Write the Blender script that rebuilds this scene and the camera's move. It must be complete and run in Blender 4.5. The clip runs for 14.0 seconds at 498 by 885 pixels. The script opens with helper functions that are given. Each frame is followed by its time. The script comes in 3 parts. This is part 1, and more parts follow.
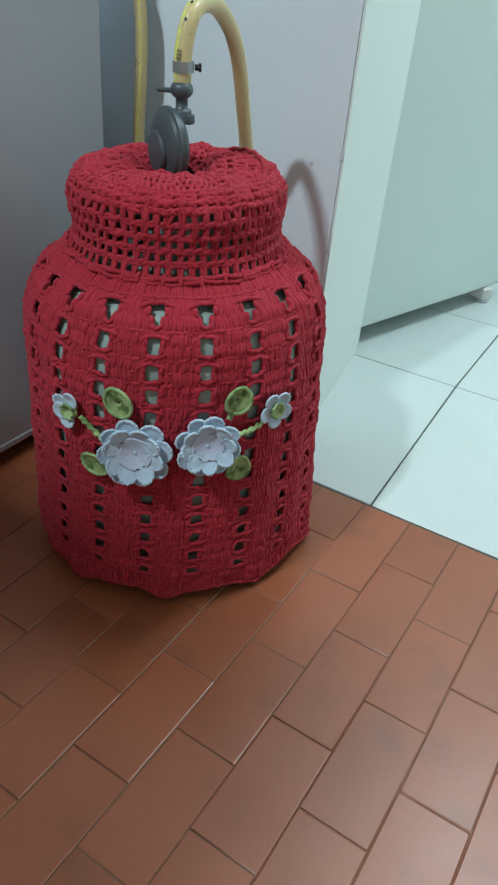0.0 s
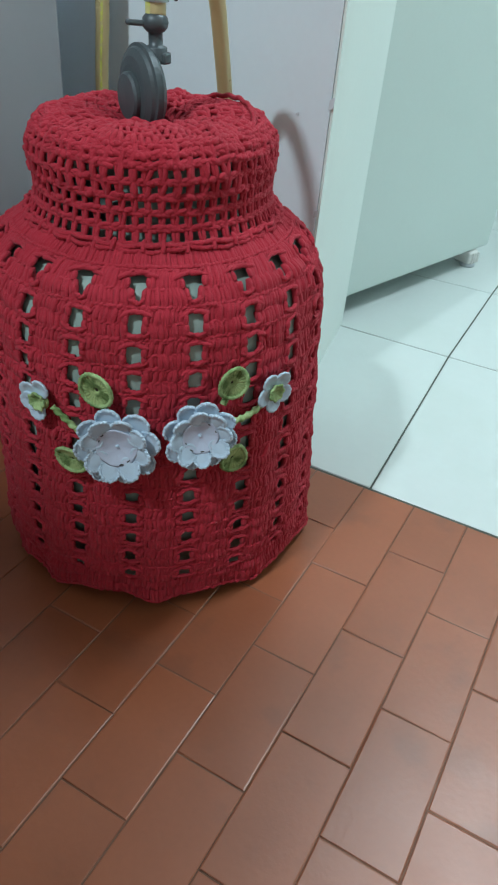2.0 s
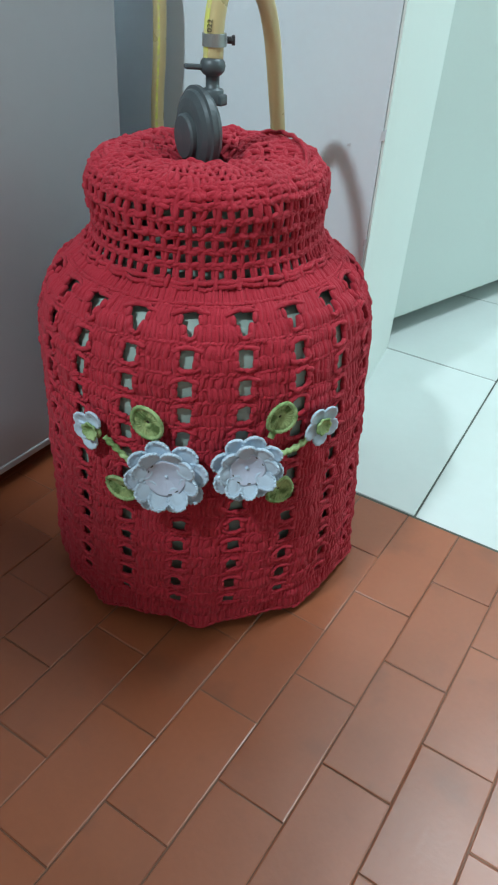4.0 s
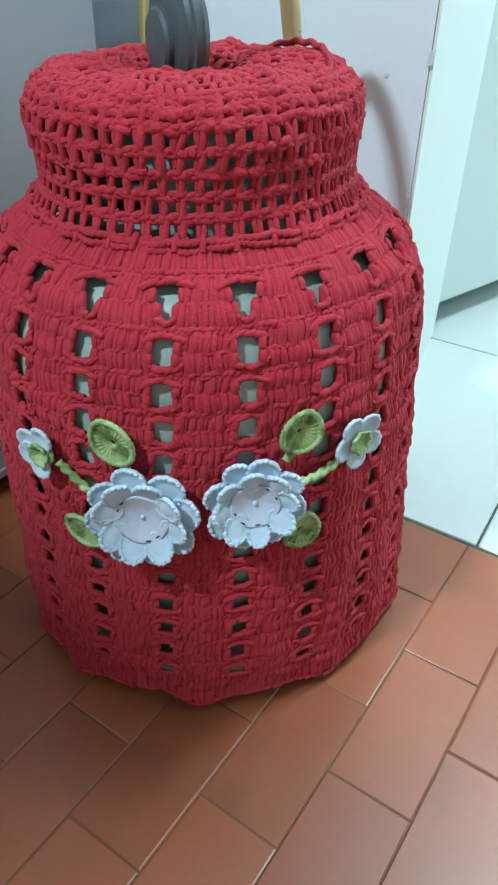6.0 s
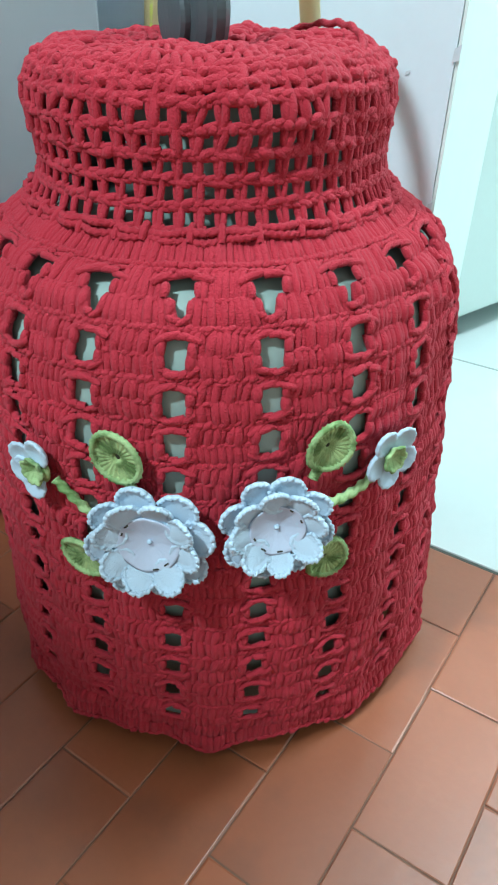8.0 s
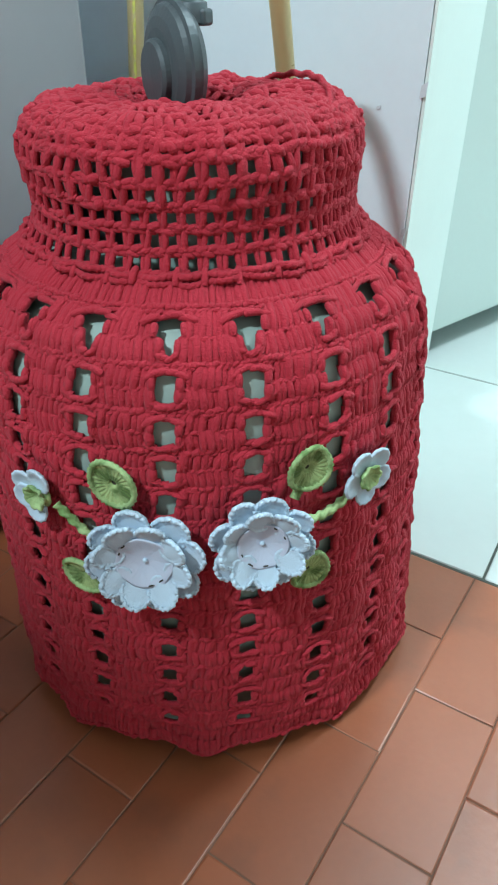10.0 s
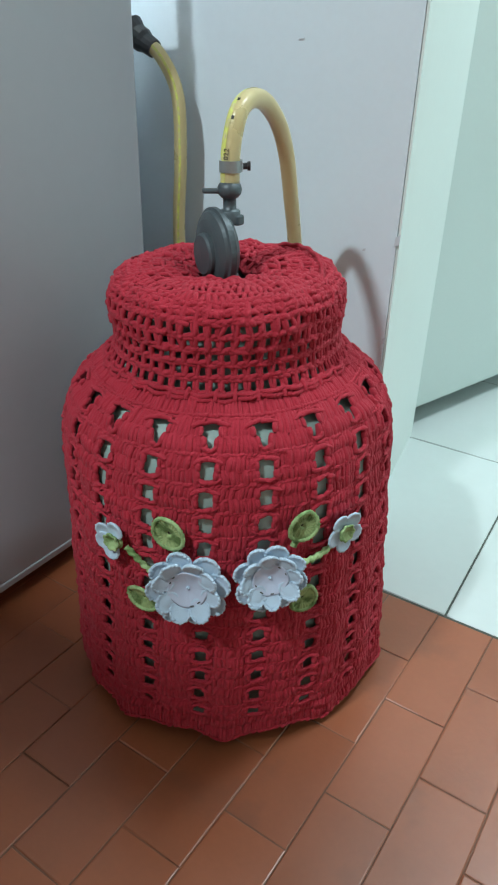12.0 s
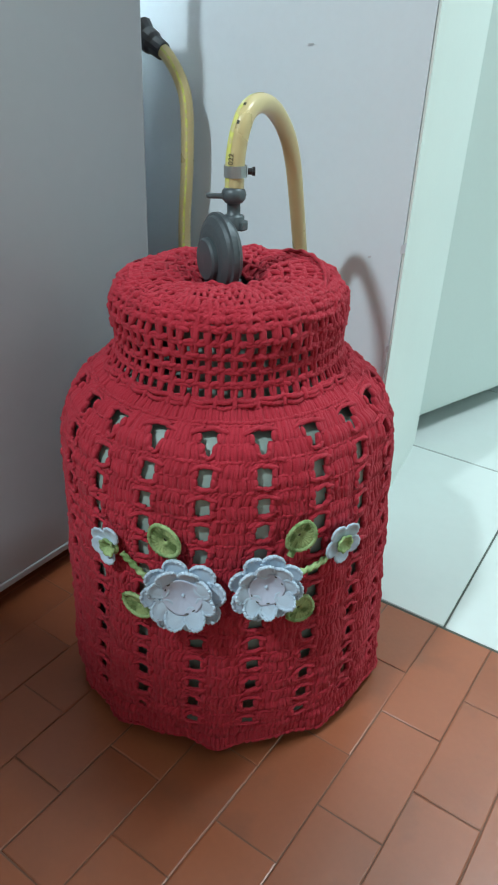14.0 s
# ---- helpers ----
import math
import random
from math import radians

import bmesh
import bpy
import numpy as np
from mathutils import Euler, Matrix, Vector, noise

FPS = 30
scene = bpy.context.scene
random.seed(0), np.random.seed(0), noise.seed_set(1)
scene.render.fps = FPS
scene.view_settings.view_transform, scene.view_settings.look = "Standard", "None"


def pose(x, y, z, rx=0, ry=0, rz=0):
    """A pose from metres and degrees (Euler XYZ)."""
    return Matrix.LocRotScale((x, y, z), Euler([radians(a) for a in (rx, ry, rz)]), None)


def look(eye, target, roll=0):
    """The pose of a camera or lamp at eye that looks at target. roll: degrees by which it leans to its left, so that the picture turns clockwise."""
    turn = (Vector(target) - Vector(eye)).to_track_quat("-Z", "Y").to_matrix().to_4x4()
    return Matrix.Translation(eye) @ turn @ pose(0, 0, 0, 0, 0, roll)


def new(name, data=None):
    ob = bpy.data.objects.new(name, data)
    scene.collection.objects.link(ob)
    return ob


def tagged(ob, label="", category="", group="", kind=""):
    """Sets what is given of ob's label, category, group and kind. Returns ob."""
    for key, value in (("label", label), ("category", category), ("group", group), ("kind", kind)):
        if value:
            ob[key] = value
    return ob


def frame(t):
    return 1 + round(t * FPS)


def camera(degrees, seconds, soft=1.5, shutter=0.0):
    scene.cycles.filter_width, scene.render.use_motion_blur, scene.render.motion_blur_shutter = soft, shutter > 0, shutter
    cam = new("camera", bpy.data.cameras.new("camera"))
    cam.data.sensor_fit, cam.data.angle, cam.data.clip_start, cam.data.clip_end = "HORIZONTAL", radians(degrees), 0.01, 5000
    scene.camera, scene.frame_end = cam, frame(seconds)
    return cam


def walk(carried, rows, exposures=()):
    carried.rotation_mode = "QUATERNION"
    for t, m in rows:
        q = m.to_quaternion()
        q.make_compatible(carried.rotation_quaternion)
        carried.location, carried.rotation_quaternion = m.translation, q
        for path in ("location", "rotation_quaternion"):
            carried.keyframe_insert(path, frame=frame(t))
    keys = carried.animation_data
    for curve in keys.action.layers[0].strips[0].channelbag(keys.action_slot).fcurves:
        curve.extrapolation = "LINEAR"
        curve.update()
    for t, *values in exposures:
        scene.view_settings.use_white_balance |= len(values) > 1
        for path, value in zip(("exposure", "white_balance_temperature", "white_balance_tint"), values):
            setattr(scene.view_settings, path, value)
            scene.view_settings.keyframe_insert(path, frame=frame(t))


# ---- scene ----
cam = camera(38.7, 14.0, soft=2.1)
PATH = [
    (0, (0.361, 0.288, 0.68), (-0.493, 1.715, -0.431), 3.8),
    (0.5, (0.349, 0.291, 0.68), (-0.456, 1.732, -0.448), 4.4),
    (1, (0.325, 0.306, 0.675), (-0.498, 1.718, -0.478), 4.1),
    (1.5, (0.315, 0.319, 0.667), (-0.509, 1.775, -0.429), 3.4),
    (2, (0.296, 0.343, 0.641), (-0.46, 1.78, -0.528), 3.6),
    (2.5, (0.289, 0.357, 0.648), (-0.44, 1.762, -0.575), 6.1),
    (3, (0.284, 0.361, 0.646), (-0.513, 1.698, -0.61), 3.7),
    (3.5, (0.288, 0.339, 0.67), (-0.567, 1.72, -0.498), 3.5),
    (4, (0.287, 0.345, 0.666), (-0.575, 1.731, -0.489), 2.4),
    (4.2, (0.29, 0.347, 0.667), (-0.599, 1.715, -0.491), 1.3),
    (6.3, (0.1919, 0.5144, 0.5585), (-0.7498, 1.8461, -0.5991), -0.63),
    (6.5, (0.1827, 0.5171, 0.5550), (-0.7596, 1.8959, -0.5454), -0.57),
    (7, (0.1789, 0.5181, 0.5221), (-0.7693, 1.8976, -0.5724), -0.04),
    (7.5, (0.168, 0.521, 0.527), (-0.781, 1.897, -0.571), 0.2),
    (8, (0.1725, 0.5245, 0.5310), (-0.7729, 1.8995, -0.5716), 0.14),
    (8.2, (0.1741, 0.5295, 0.5290), (-0.7736, 1.9057, -0.5701), -0.73),
    (10.3, (0.2, 0.495, 0.579), (-0.734, 1.893, -0.504), -0.8),
    (10.5, (0.215, 0.477, 0.597), (-0.723, 1.878, -0.479), -0.3),
    (11, (0.273, 0.421, 0.655), (-0.67, 1.854, -0.373), -1.8),
    (11.5, (0.285, 0.372, 0.684), (-0.712, 1.81, -0.286), -1.0),
    (12, (0.28, 0.363, 0.69), (-0.71, 1.803, -0.283), -0.0),
    (12.5, (0.277, 0.369, 0.688), (-0.692, 1.81, -0.305), 0.9),
    (13, (0.277, 0.376, 0.684), (-0.694, 1.802, -0.327), 1.8),
    (13.5, (0.276, 0.38, 0.684), (-0.713, 1.812, -0.301), 1.6),
    (14, (0.28, 0.373, 0.692), (-0.723, 1.807, -0.277), 1.0),
]
walk(cam, [(t, look(eye, target, roll)) for t, eye, target, roll in PATH],
     exposures=((0, -0.38, 6400, 10), (2.0, -0.34, 6400, 10), (3.0, -0.18, 6400, 10), (4.2, -0.14, 6400, 9), (6.3, 0.32, 6050, 5), (7.5, 0.50, 6050, 3), (8.2, 0.50, 6050, 3),
                (10.3, 0.12, 6350, 8), (11.5, -0.19, 6500, 10), (14, -0.15, 6500, 10)))

# ---- light ----
world = bpy.data.worlds.new("world")
scene.world = world
world.use_nodes = True
world.node_tree.nodes["Background"].inputs[0].default_value = (0.5, 0.55, 0.6, 1)
world.node_tree.nodes["Background"].inputs[1].default_value = 0.05


def area(name, place, target, sx, sy, watts, colour):
    d = bpy.data.lights.new(name, "AREA")
    d.shape, d.size, d.size_y, d.energy, d.color = "RECTANGLE", sx, sy, watts, colour
    ob = new(name, d)
    ob.matrix_world = look(place, target)
    return ob


area("kitchen_lamp_light", (-0.38, -0.735, 2.53), (-0.38, -0.735, 0), 0.13, 0.13, 68, (0.83, 0.96, 1.01))
area("passage_lamp_light", (0.55, 1.95, 2.50), (0.55, 1.95, 0), 0.16, 1.0, 35, (0.84, 0.98, 1.04))


# ---- materials ----
def mat(name, colour, rough=0.6, metal=0.0, vary=0.12, scale=6.0, fine=90.0, bump=0.15, dist=0.001, random_amt=0.0,
        dirt=None, stain=0.45, sheen=0.0, trans=0.0, coat=0.0, ior=1.45):
    m = bpy.data.materials.new(name)
    m.use_nodes = True
    nt = m.node_tree
    b = nt.nodes["Principled BSDF"]
    tc = nt.nodes.new("ShaderNodeTexCoord")
    n1 = nt.nodes.new("ShaderNodeTexNoise")
    n1.inputs["Scale"].default_value, n1.inputs["Detail"].default_value = scale, 5
    n2 = nt.nodes.new("ShaderNodeTexNoise")
    n2.inputs["Scale"].default_value, n2.inputs["Detail"].default_value = fine, 4
    coord = tc.outputs["Object"]
    if random_amt:
        oi = nt.nodes.new("ShaderNodeObjectInfo")
        add = nt.nodes.new("ShaderNodeVectorMath")
        add.operation = "ADD"
        sc = nt.nodes.new("ShaderNodeMath")
        sc.operation, sc.inputs[1].default_value = "MULTIPLY", 37.0
        nt.links.new(oi.outputs["Random"], sc.inputs[0])
        nt.links.new(coord, add.inputs[0])
        nt.links.new(sc.outputs[0], add.inputs[1])
        coord = add.outputs[0]
    for n in (n1, n2):
        nt.links.new(coord, n.inputs["Vector"])
    mix = nt.nodes.new("ShaderNodeMath")
    mix.operation = "MULTIPLY_ADD"
    nt.links.new(n1.outputs["Fac"], mix.inputs[0])
    mix.inputs[1].default_value = 2 * vary
    mix.inputs[2].default_value = 1 - vary
    last = mix.outputs[0]
    m2 = nt.nodes.new("ShaderNodeMath")
    m2.operation = "MULTIPLY_ADD"
    nt.links.new(n2.outputs["Fac"], m2.inputs[0])
    m2.inputs[1].default_value = vary * 0.8
    nt.links.new(last, m2.inputs[2])
    last = m2.outputs[0]
    if random_amt:
        m3 = nt.nodes.new("ShaderNodeMath")
        m3.operation = "MULTIPLY_ADD"
        nt.links.new(oi.outputs["Random"], m3.inputs[0])
        m3.inputs[1].default_value = random_amt
        nt.links.new(last, m3.inputs[2])
        last = m3.outputs[0]
    vm = nt.nodes.new("ShaderNodeVectorMath")
    vm.operation = "SCALE"
    vm.inputs[0].default_value = colour
    nt.links.new(last, vm.inputs["Scale"])
    col = vm.outputs[0]
    if dirt:
        ramp = nt.nodes.new("ShaderNodeValToRGB")
        ramp.color_ramp.elements[0].position, ramp.color_ramp.elements[1].position = (0.56, 0.72) if stain < 0.5 else (0.46, 0.60)
        n3 = nt.nodes.new("ShaderNodeTexNoise")
        n3.inputs["Scale"].default_value, n3.inputs["Detail"].default_value = scale * 1.7, 8
        nt.links.new(coord, n3.inputs["Vector"])
        nt.links.new(n3.outputs["Fac"], ramp.inputs[0])
        mx = nt.nodes.new("ShaderNodeMix")
        mx.data_type = "RGBA"
        mx.inputs[7].default_value = (*dirt, 1)
        nt.links.new(col, mx.inputs[6])
        dm = nt.nodes.new("ShaderNodeMath")
        dm.operation, dm.inputs[1].default_value = "MULTIPLY", stain
        nt.links.new(ramp.outputs[0], dm.inputs[0])
        nt.links.new(dm.outputs[0], mx.inputs[0])
        col = mx.outputs[2]
    nt.links.new(col, b.inputs["Base Color"])
    b.inputs["Metallic"].default_value = metal
    rr = nt.nodes.new("ShaderNodeMath")
    rr.operation = "MULTIPLY_ADD"
    nt.links.new(n1.outputs["Fac"], rr.inputs[0])
    rr.inputs[1].default_value = 0.2
    rr.inputs[2].default_value = rough - 0.1
    nt.links.new(rr.outputs[0], b.inputs["Roughness"])
    b.inputs["Transmission Weight"].default_value = trans
    b.inputs["Coat Weight"].default_value = coat
    b.inputs["IOR"].default_value = ior
    if sheen:
        b.inputs["Sheen Weight"].default_value = sheen
        b.inputs["Sheen Roughness"].default_value = 0.5
    bp = nt.nodes.new("ShaderNodeBump")
    bp.inputs["Strength"].default_value, bp.inputs["Distance"].default_value = bump, dist
    nt.links.new(n2.outputs["Fac"], bp.inputs["Height"])
    nt.links.new(bp.outputs[0], b.inputs["Normal"])
    return m


TERRACOTTA = mat("terracotta", (0.245, 0.072, 0.029), 0.36, vary=0.20, scale=9, fine=160, bump=0.25, dist=0.0006, random_amt=0.16, dirt=(0.16, 0.058, 0.030), ior=1.62)
GROUT = mat("grout", (0.15, 0.080, 0.055), 0.9, vary=0.35, scale=5, fine=300, bump=0.6, dirt=(0.36, 0.27, 0.22))
WHITE_TILE = mat("white_tile", (0.58, 0.65, 0.64), 0.34, vary=0.06, scale=3, fine=60, bump=0.05, random_amt=0.05, dirt=(0.56, 0.64, 0.61))
DARK_GROUT = mat("dark_grout", (0.07, 0.085, 0.075), 0.9, vary=0.4, scale=20, fine=300, bump=0.5)
WALL = mat("lavender_wall_paint", (0.70, 0.80, 0.86), 0.7, vary=0.05, scale=3, fine=120, bump=0.12, dist=0.001, dirt=(0.64, 0.73, 0.80))
JAMB = mat("pale_gloss_paint", (0.72, 0.80, 0.77), 0.5, vary=0.04, scale=4, fine=80, bump=0.08)
CHIP = mat("chipped_plaster", (0.55, 0.60, 0.64), 0.9, vary=0.2, scale=60)
DULL = mat("beige_paint", (0.52, 0.49, 0.45), 0.8, vary=0.08, scale=3)
PLASTER = mat("ceiling_plaster", (0.75, 0.76, 0.74), 0.8, vary=0.04)
ENAMEL = mat("stove_enamel", (0.46, 0.49, 0.53), 0.35, vary=0.05, scale=4, fine=60, bump=0.04)
FRIDGE = mat("fridge_enamel", (0.60, 0.70, 0.67), 0.4, vary=0.04, scale=3, fine=150, bump=0.06)
BLACK = mat("black_plastic", (0.02, 0.02, 0.022), 0.45, vary=0.3)
YARN = mat("red_cotton_yarn", (0.39, 0.016, 0.035), 0.85, vary=0.12, scale=14, fine=900, bump=0.9, dist=0.0015, sheen=0.05)
WHITE_YARN = mat("bluish_white_yarn", (0.44, 0.57, 0.69), 0.85, vary=0.10, scale=60, fine=1500, bump=0.40, dist=0.001, sheen=0.2)
GREEN_YARN = mat("variegated_green_yarn", (0.27, 0.37, 0.16), 0.85, vary=0.40, scale=42, stain=0.9, fine=900, bump=0.7, dist=0.001, sheen=0.05, dirt=(0.06, 0.12, 0.025))
MINT = mat("mint_green_yarn", (0.30, 0.43, 0.20), 0.85, vary=0.40, scale=45, stain=0.8, fine=900, bump=0.7, dist=0.001, dirt=(0.10, 0.20, 0.05))
BEAD = mat("pale_lilac_felt", (0.46, 0.53, 0.66), 0.5, vary=0.06, scale=40, fine=400, bump=0.2)
STEEL = mat("greyish_painted_steel", (0.26, 0.36, 0.33), 0.4, vary=0.18, scale=12, fine=150, bump=0.1, dirt=(0.2, 0.2, 0.17))
ZAMAK = mat("grey_cast_metal", (0.075, 0.095, 0.105), 0.42, metal=0.25, vary=0.12, scale=30, fine=300, bump=0.15)
CLAMP = mat("clamp_metal", (0.33, 0.36, 0.36), 0.4, metal=0.7, vary=0.1, scale=40)
HOSE = mat("translucent_hose", (0.72, 0.61, 0.31), 0.3, vary=0.06, scale=20, fine=200, bump=0.08, trans=0.25)
STRIPE = mat("yellow_stripe", (0.60, 0.64, 0.15), 0.35, vary=0.30, scale=90, dirt=(0.62, 0.56, 0.30), stain=0.8)
# printing on the hose; also the painted shade of stitch gaps and leaf eyes
INK_AND_SHADE = mat("black_ink_and_gap_shade", (0.03, 0.03, 0.02), 0.6)
GLASS = mat("lid_glass", (0.9, 0.95, 0.93), 0.1, vary=0.0, bump=0.0, trans=1.0)
GLOW = bpy.data.materials.new("lamp_glow")
GLOW.use_nodes = True
GLOW.node_tree.nodes["Principled BSDF"].inputs["Emission Color"].default_value = (0.95, 1, 1, 1)
GLOW.node_tree.nodes["Principled BSDF"].inputs["Emission Strength"].default_value = 4.0


# ---- builders ----
def finish(name, me, material, parent=None, label="", smooth=False):
    me.materials.append(material)
    if smooth:
        me.polygons.foreach_set("use_smooth", [True] * len(me.polygons))
    ob = new(name, me)
    if parent is not None:
        ob.parent = parent
    if label:
        ob["label"] = label
    return ob


def part(name, bm, material, parent=None, label="", smooth=False):
    bmesh.ops.recalc_face_normals(bm, faces=bm.faces)
    me = bpy.data.meshes.new(name)
    bm.to_mesh(me)
    bm.free()
    return finish(name, me, material, parent, label, smooth)


def thing(name, label, category, place=(0, 0, 0), group="", kind=""):
    ob = new(name)
    ob.location = place
    ob.empty_display_size = 0.05
    return tagged(ob, label, category, group, kind)


def box(x0, y0, z0, x1, y1, z1, bevel=0.0, lean=0.0, seg=2):
    bm = bmesh.new()
    bmesh.ops.create_cube(bm, size=1)
    for v in bm.verts:
        v.co = Vector((x0 + (v.co.x + 0.5) * (x1 - x0), y0 + (v.co.y + 0.5) * (y1 - y0), z0 + (v.co.z + 0.5) * (z1 - z0)))
    if bevel:
        bmesh.ops.bevel(bm, geom=list(bm.edges), offset=bevel, segments=seg, affect="EDGES", profile=0.5)
    for v in bm.verts:
        v.co.x += lean * v.co.z
    return bm


def prism(points, z0, z1, lean=0.0):
    bm = bmesh.new()
    low = [bm.verts.new((x + lean * z0, y, z0)) for x, y in points]
    top = [bm.verts.new((x + lean * z1, y, z1)) for x, y in points]
    bm.faces.new(low)
    bm.faces.new(top)
    for i in range(len(points)):
        j = (i + 1) % len(points)
        bm.faces.new((low[i], low[j], top[j], top[i]))
    return bm


def revolve(profile, n=64, m=Matrix()):
    """A turned body round z from (radius, height) pairs."""
    bm = bmesh.new()
    rings = []
    for r, z in profile:
        if r < 1e-6:
            rings.append([bm.verts.new(m @ Vector((0, 0, z)))])
        else:
            rings.append([bm.verts.new(m @ Vector((r * math.cos(2 * math.pi * i / n), r * math.sin(2 * math.pi * i / n), z))) for i in range(n)])
    for a, b in zip(rings, rings[1:]):
        for i in range(n):
            j = (i + 1) % n
            f = [a[i % len(a)], a[j % len(a)], b[j % len(b)], b[i % len(b)]]
            f = list(dict.fromkeys(f))
            if len(f) > 2:
                bm.faces.new(f)
    return bm


def spline(points, n):
    """Catmull-Rom through the points, n steps a span."""
    p = [Vector(q) for q in points]
    p = [2 * p[0] - p[1], *p, 2 * p[-1] - p[-2]]
    out = []
    for a, b, c, d in zip(p, p[1:], p[2:], p[3:]):
        for i in range(n):
            t = i / n
            out.append(0.5 * (2 * b + (c - a) * t + (2 * a - 5 * b + 4 * c - d) * t * t + (3 * b - a - 3 * c + d) * t ** 3))
    return [*out, p[-2]]


def tube(path, radius, n=16, ripple=0.0, turns=0.0, arc=None, lift=0.0, up=Vector((0, -1, 0))):
    """A tube along a path; ripple and turns give a twisted cord; arc=(from, to) keeps a strip of its skin."""
    bm = bmesh.new()
    rings = []
    ref = up.copy()
    for k, p in enumerate(path):
        d = (path[min(k + 1, len(path) - 1)] - path[max(k - 1, 0)]).normalized()
        ref = (ref - d * ref.dot(d)).normalized()
        side = d.cross(ref)
        ring = []
        for i in range(n if arc is None else n + 1):
            a = 2 * math.pi * i / n if arc is None else arc[0] + (arc[1] - arc[0]) * i / n
            r = radius * (1 + ripple * math.cos(2 * a + turns * 2 * math.pi * k / len(path))) + lift
            ring.append(bm.verts.new(p + r * (ref * math.cos(a) + side * math.sin(a))))
        rings.append(ring)
    m = len(rings[0])
    for a, b in zip(rings, rings[1:]):
        for i in range(m if arc is None else m - 1):
            j = (i + 1) % m
            bm.faces.new((a[i], a[j], b[j], b[i]))
    if arc is None:
        bm.faces.new(rings[0])
        bm.faces.new(rings[-1][::-1])
    return bm


def grid_mesh(name, xyz, keep, closed=True):
    """A sheet from an array of rows and columns of points; keep says which cells stay."""
    rows, cols = xyz.shape[:2]
    ids = np.arange(rows * cols).reshape(rows, cols)
    nxt = np.roll(ids, -1, axis=1) if closed else ids[:, 1:]
    cur = ids if closed else ids[:, :-1]
    quads = np.stack([cur[:-1], nxt[:-1], nxt[1:], cur[1:]], axis=-1)[keep]
    me = bpy.data.meshes.new(name)
    me.from_pydata(xyz.reshape(-1, 3).tolist(), [], quads.reshape(-1, 4).tolist())
    me.update()
    return me


# ---- the setting ----
TILE_W, TILE_L, EDGE_Y = 0.0755, 0.1495, 1.128
tagged(part("floor", box(-1.6, -2.4, -0.08, 1.5, EDGE_Y, -0.0010), GROUT), "red terracotta tile floor with dark joints", "floor", kind="structure")
floor = bpy.data.objects["floor"]
tagged(part("floor_passage", box(-1.0, EDGE_Y + 0.001, -0.08, 1.5, 3.0, -0.0014), DARK_GROUT), "pale glazed tile floor with thin dark joints", "floor", kind="structure")
floor_passage = bpy.data.objects["floor_passage"]

LEAN = 0.028
tagged(part("wall_north", prism([(-1.6, 1.245), (-0.1055, 1.245), (-0.172, 1.60), (-1.6, 1.60)], 0, 2.6, LEAN), WALL), "lavender painted wall with small chips", "wall", kind="structure")
tagged(part("wall_end", prism([(-0.1055, 1.2475), (-0.102, 1.2475), (-0.1685, 1.602), (-0.172, 1.602)], 0.0, 2.598, LEAN), JAMB), "pale painted wall end beside the opening", "wall", kind="structure")
tagged(part("wall_west", box(-1.75, -2.4, 0, -1.6, 1.6, 2.6), DULL), "dull beige painted wall", "wall", kind="structure")
tagged(part("wall_south", box(-1.75, -2.55, 0, 1.65, -2.4, 2.6), DULL), "dull beige painted wall", "wall", kind="structure")
tagged(part("wall_east", box(1.5, -2.4, 0, 1.65, 1.13, 2.6), DULL), "dull beige painted wall", "wall", kind="structure")
tagged(part("wall_passage_east", box(1.5, 1.131, 0, 1.65, 3.0, 2.6), JAMB), "pale painted wall", "wall", kind="structure")
tagged(part("wall_far", box(-1.0, 2.62, 0, 1.5, 2.77, 2.6), JAMB), "pale painted wall of the passage", "wall", kind="structure")
tagged(part("wall_passage", box(-1.15, 1.6, 0, -1.0, 2.77, 2.6), JAMB), "pale painted wall of the passage", "wall", kind="structure")
tagged(part("baseboard", box(-0.999, 2.605, 0.0, 1.499, 2.6195, 0.07, 0.003), JAMB), "pale tile skirting along the wall", "skirting", kind="structure")
# unseen half wall, added to keep the lamp off the lower cover and floor
tagged(part("shade_wall", box(-1.599, -0.14, 0, -0.09, -0.02, 1.40, 0.006), DULL), "unseen dull beige half wall, added to shade the low parts", "wall", kind="structure")
tagged(part("ceiling", box(-1.75, -2.55, 2.6, 1.65, 2.77, 2.7), PLASTER), "white plaster ceiling", "ceiling", kind="structure")


for cx, cy, cz, w, h in ((-0.106, 1.2435, 0.33, 0.006, 0.012), (-0.104, 1.2435, 0.47, 0.008, 0.016), (-0.150, 1.2435, 0.452, 0.005, 0.004), (-0.265, 1.2435, 0.70, 0.010, 0.002)):
    chip = prism([(cx - w / 2, cz - h / 2), (cx + w / 3, cz - h / 3), (cx + w / 2, cz + h / 2), (cx - w / 3, cz + h / 4)], 0, 0.0005)
    bmesh.ops.transform(chip, matrix=Matrix(((1, 0, 0, LEAN * cz), (0, 0, 1, cy), (0, 1, 0, 0), (0, 0, 0, 1))), verts=list(chip.verts))
    part("paint_chip", chip, CHIP, bpy.data.objects["wall_north"], "grey paint chip")


def ceiling_lamp(name, x, y, sx, sy, label):
    t = thing(name, label, "lamp", (x, y, 2.6))
    part("housing", box(-sx / 2 - 0.02, -sy / 2 - 0.02, -0.045, sx / 2 + 0.02, sy / 2 + 0.02, -0.001, 0.006), PLASTER, t)
    part("diffuser", box(-sx / 2, -sy / 2, -0.058, sx / 2, sy / 2, -0.0455, 0.004), GLOW, t)
    return t


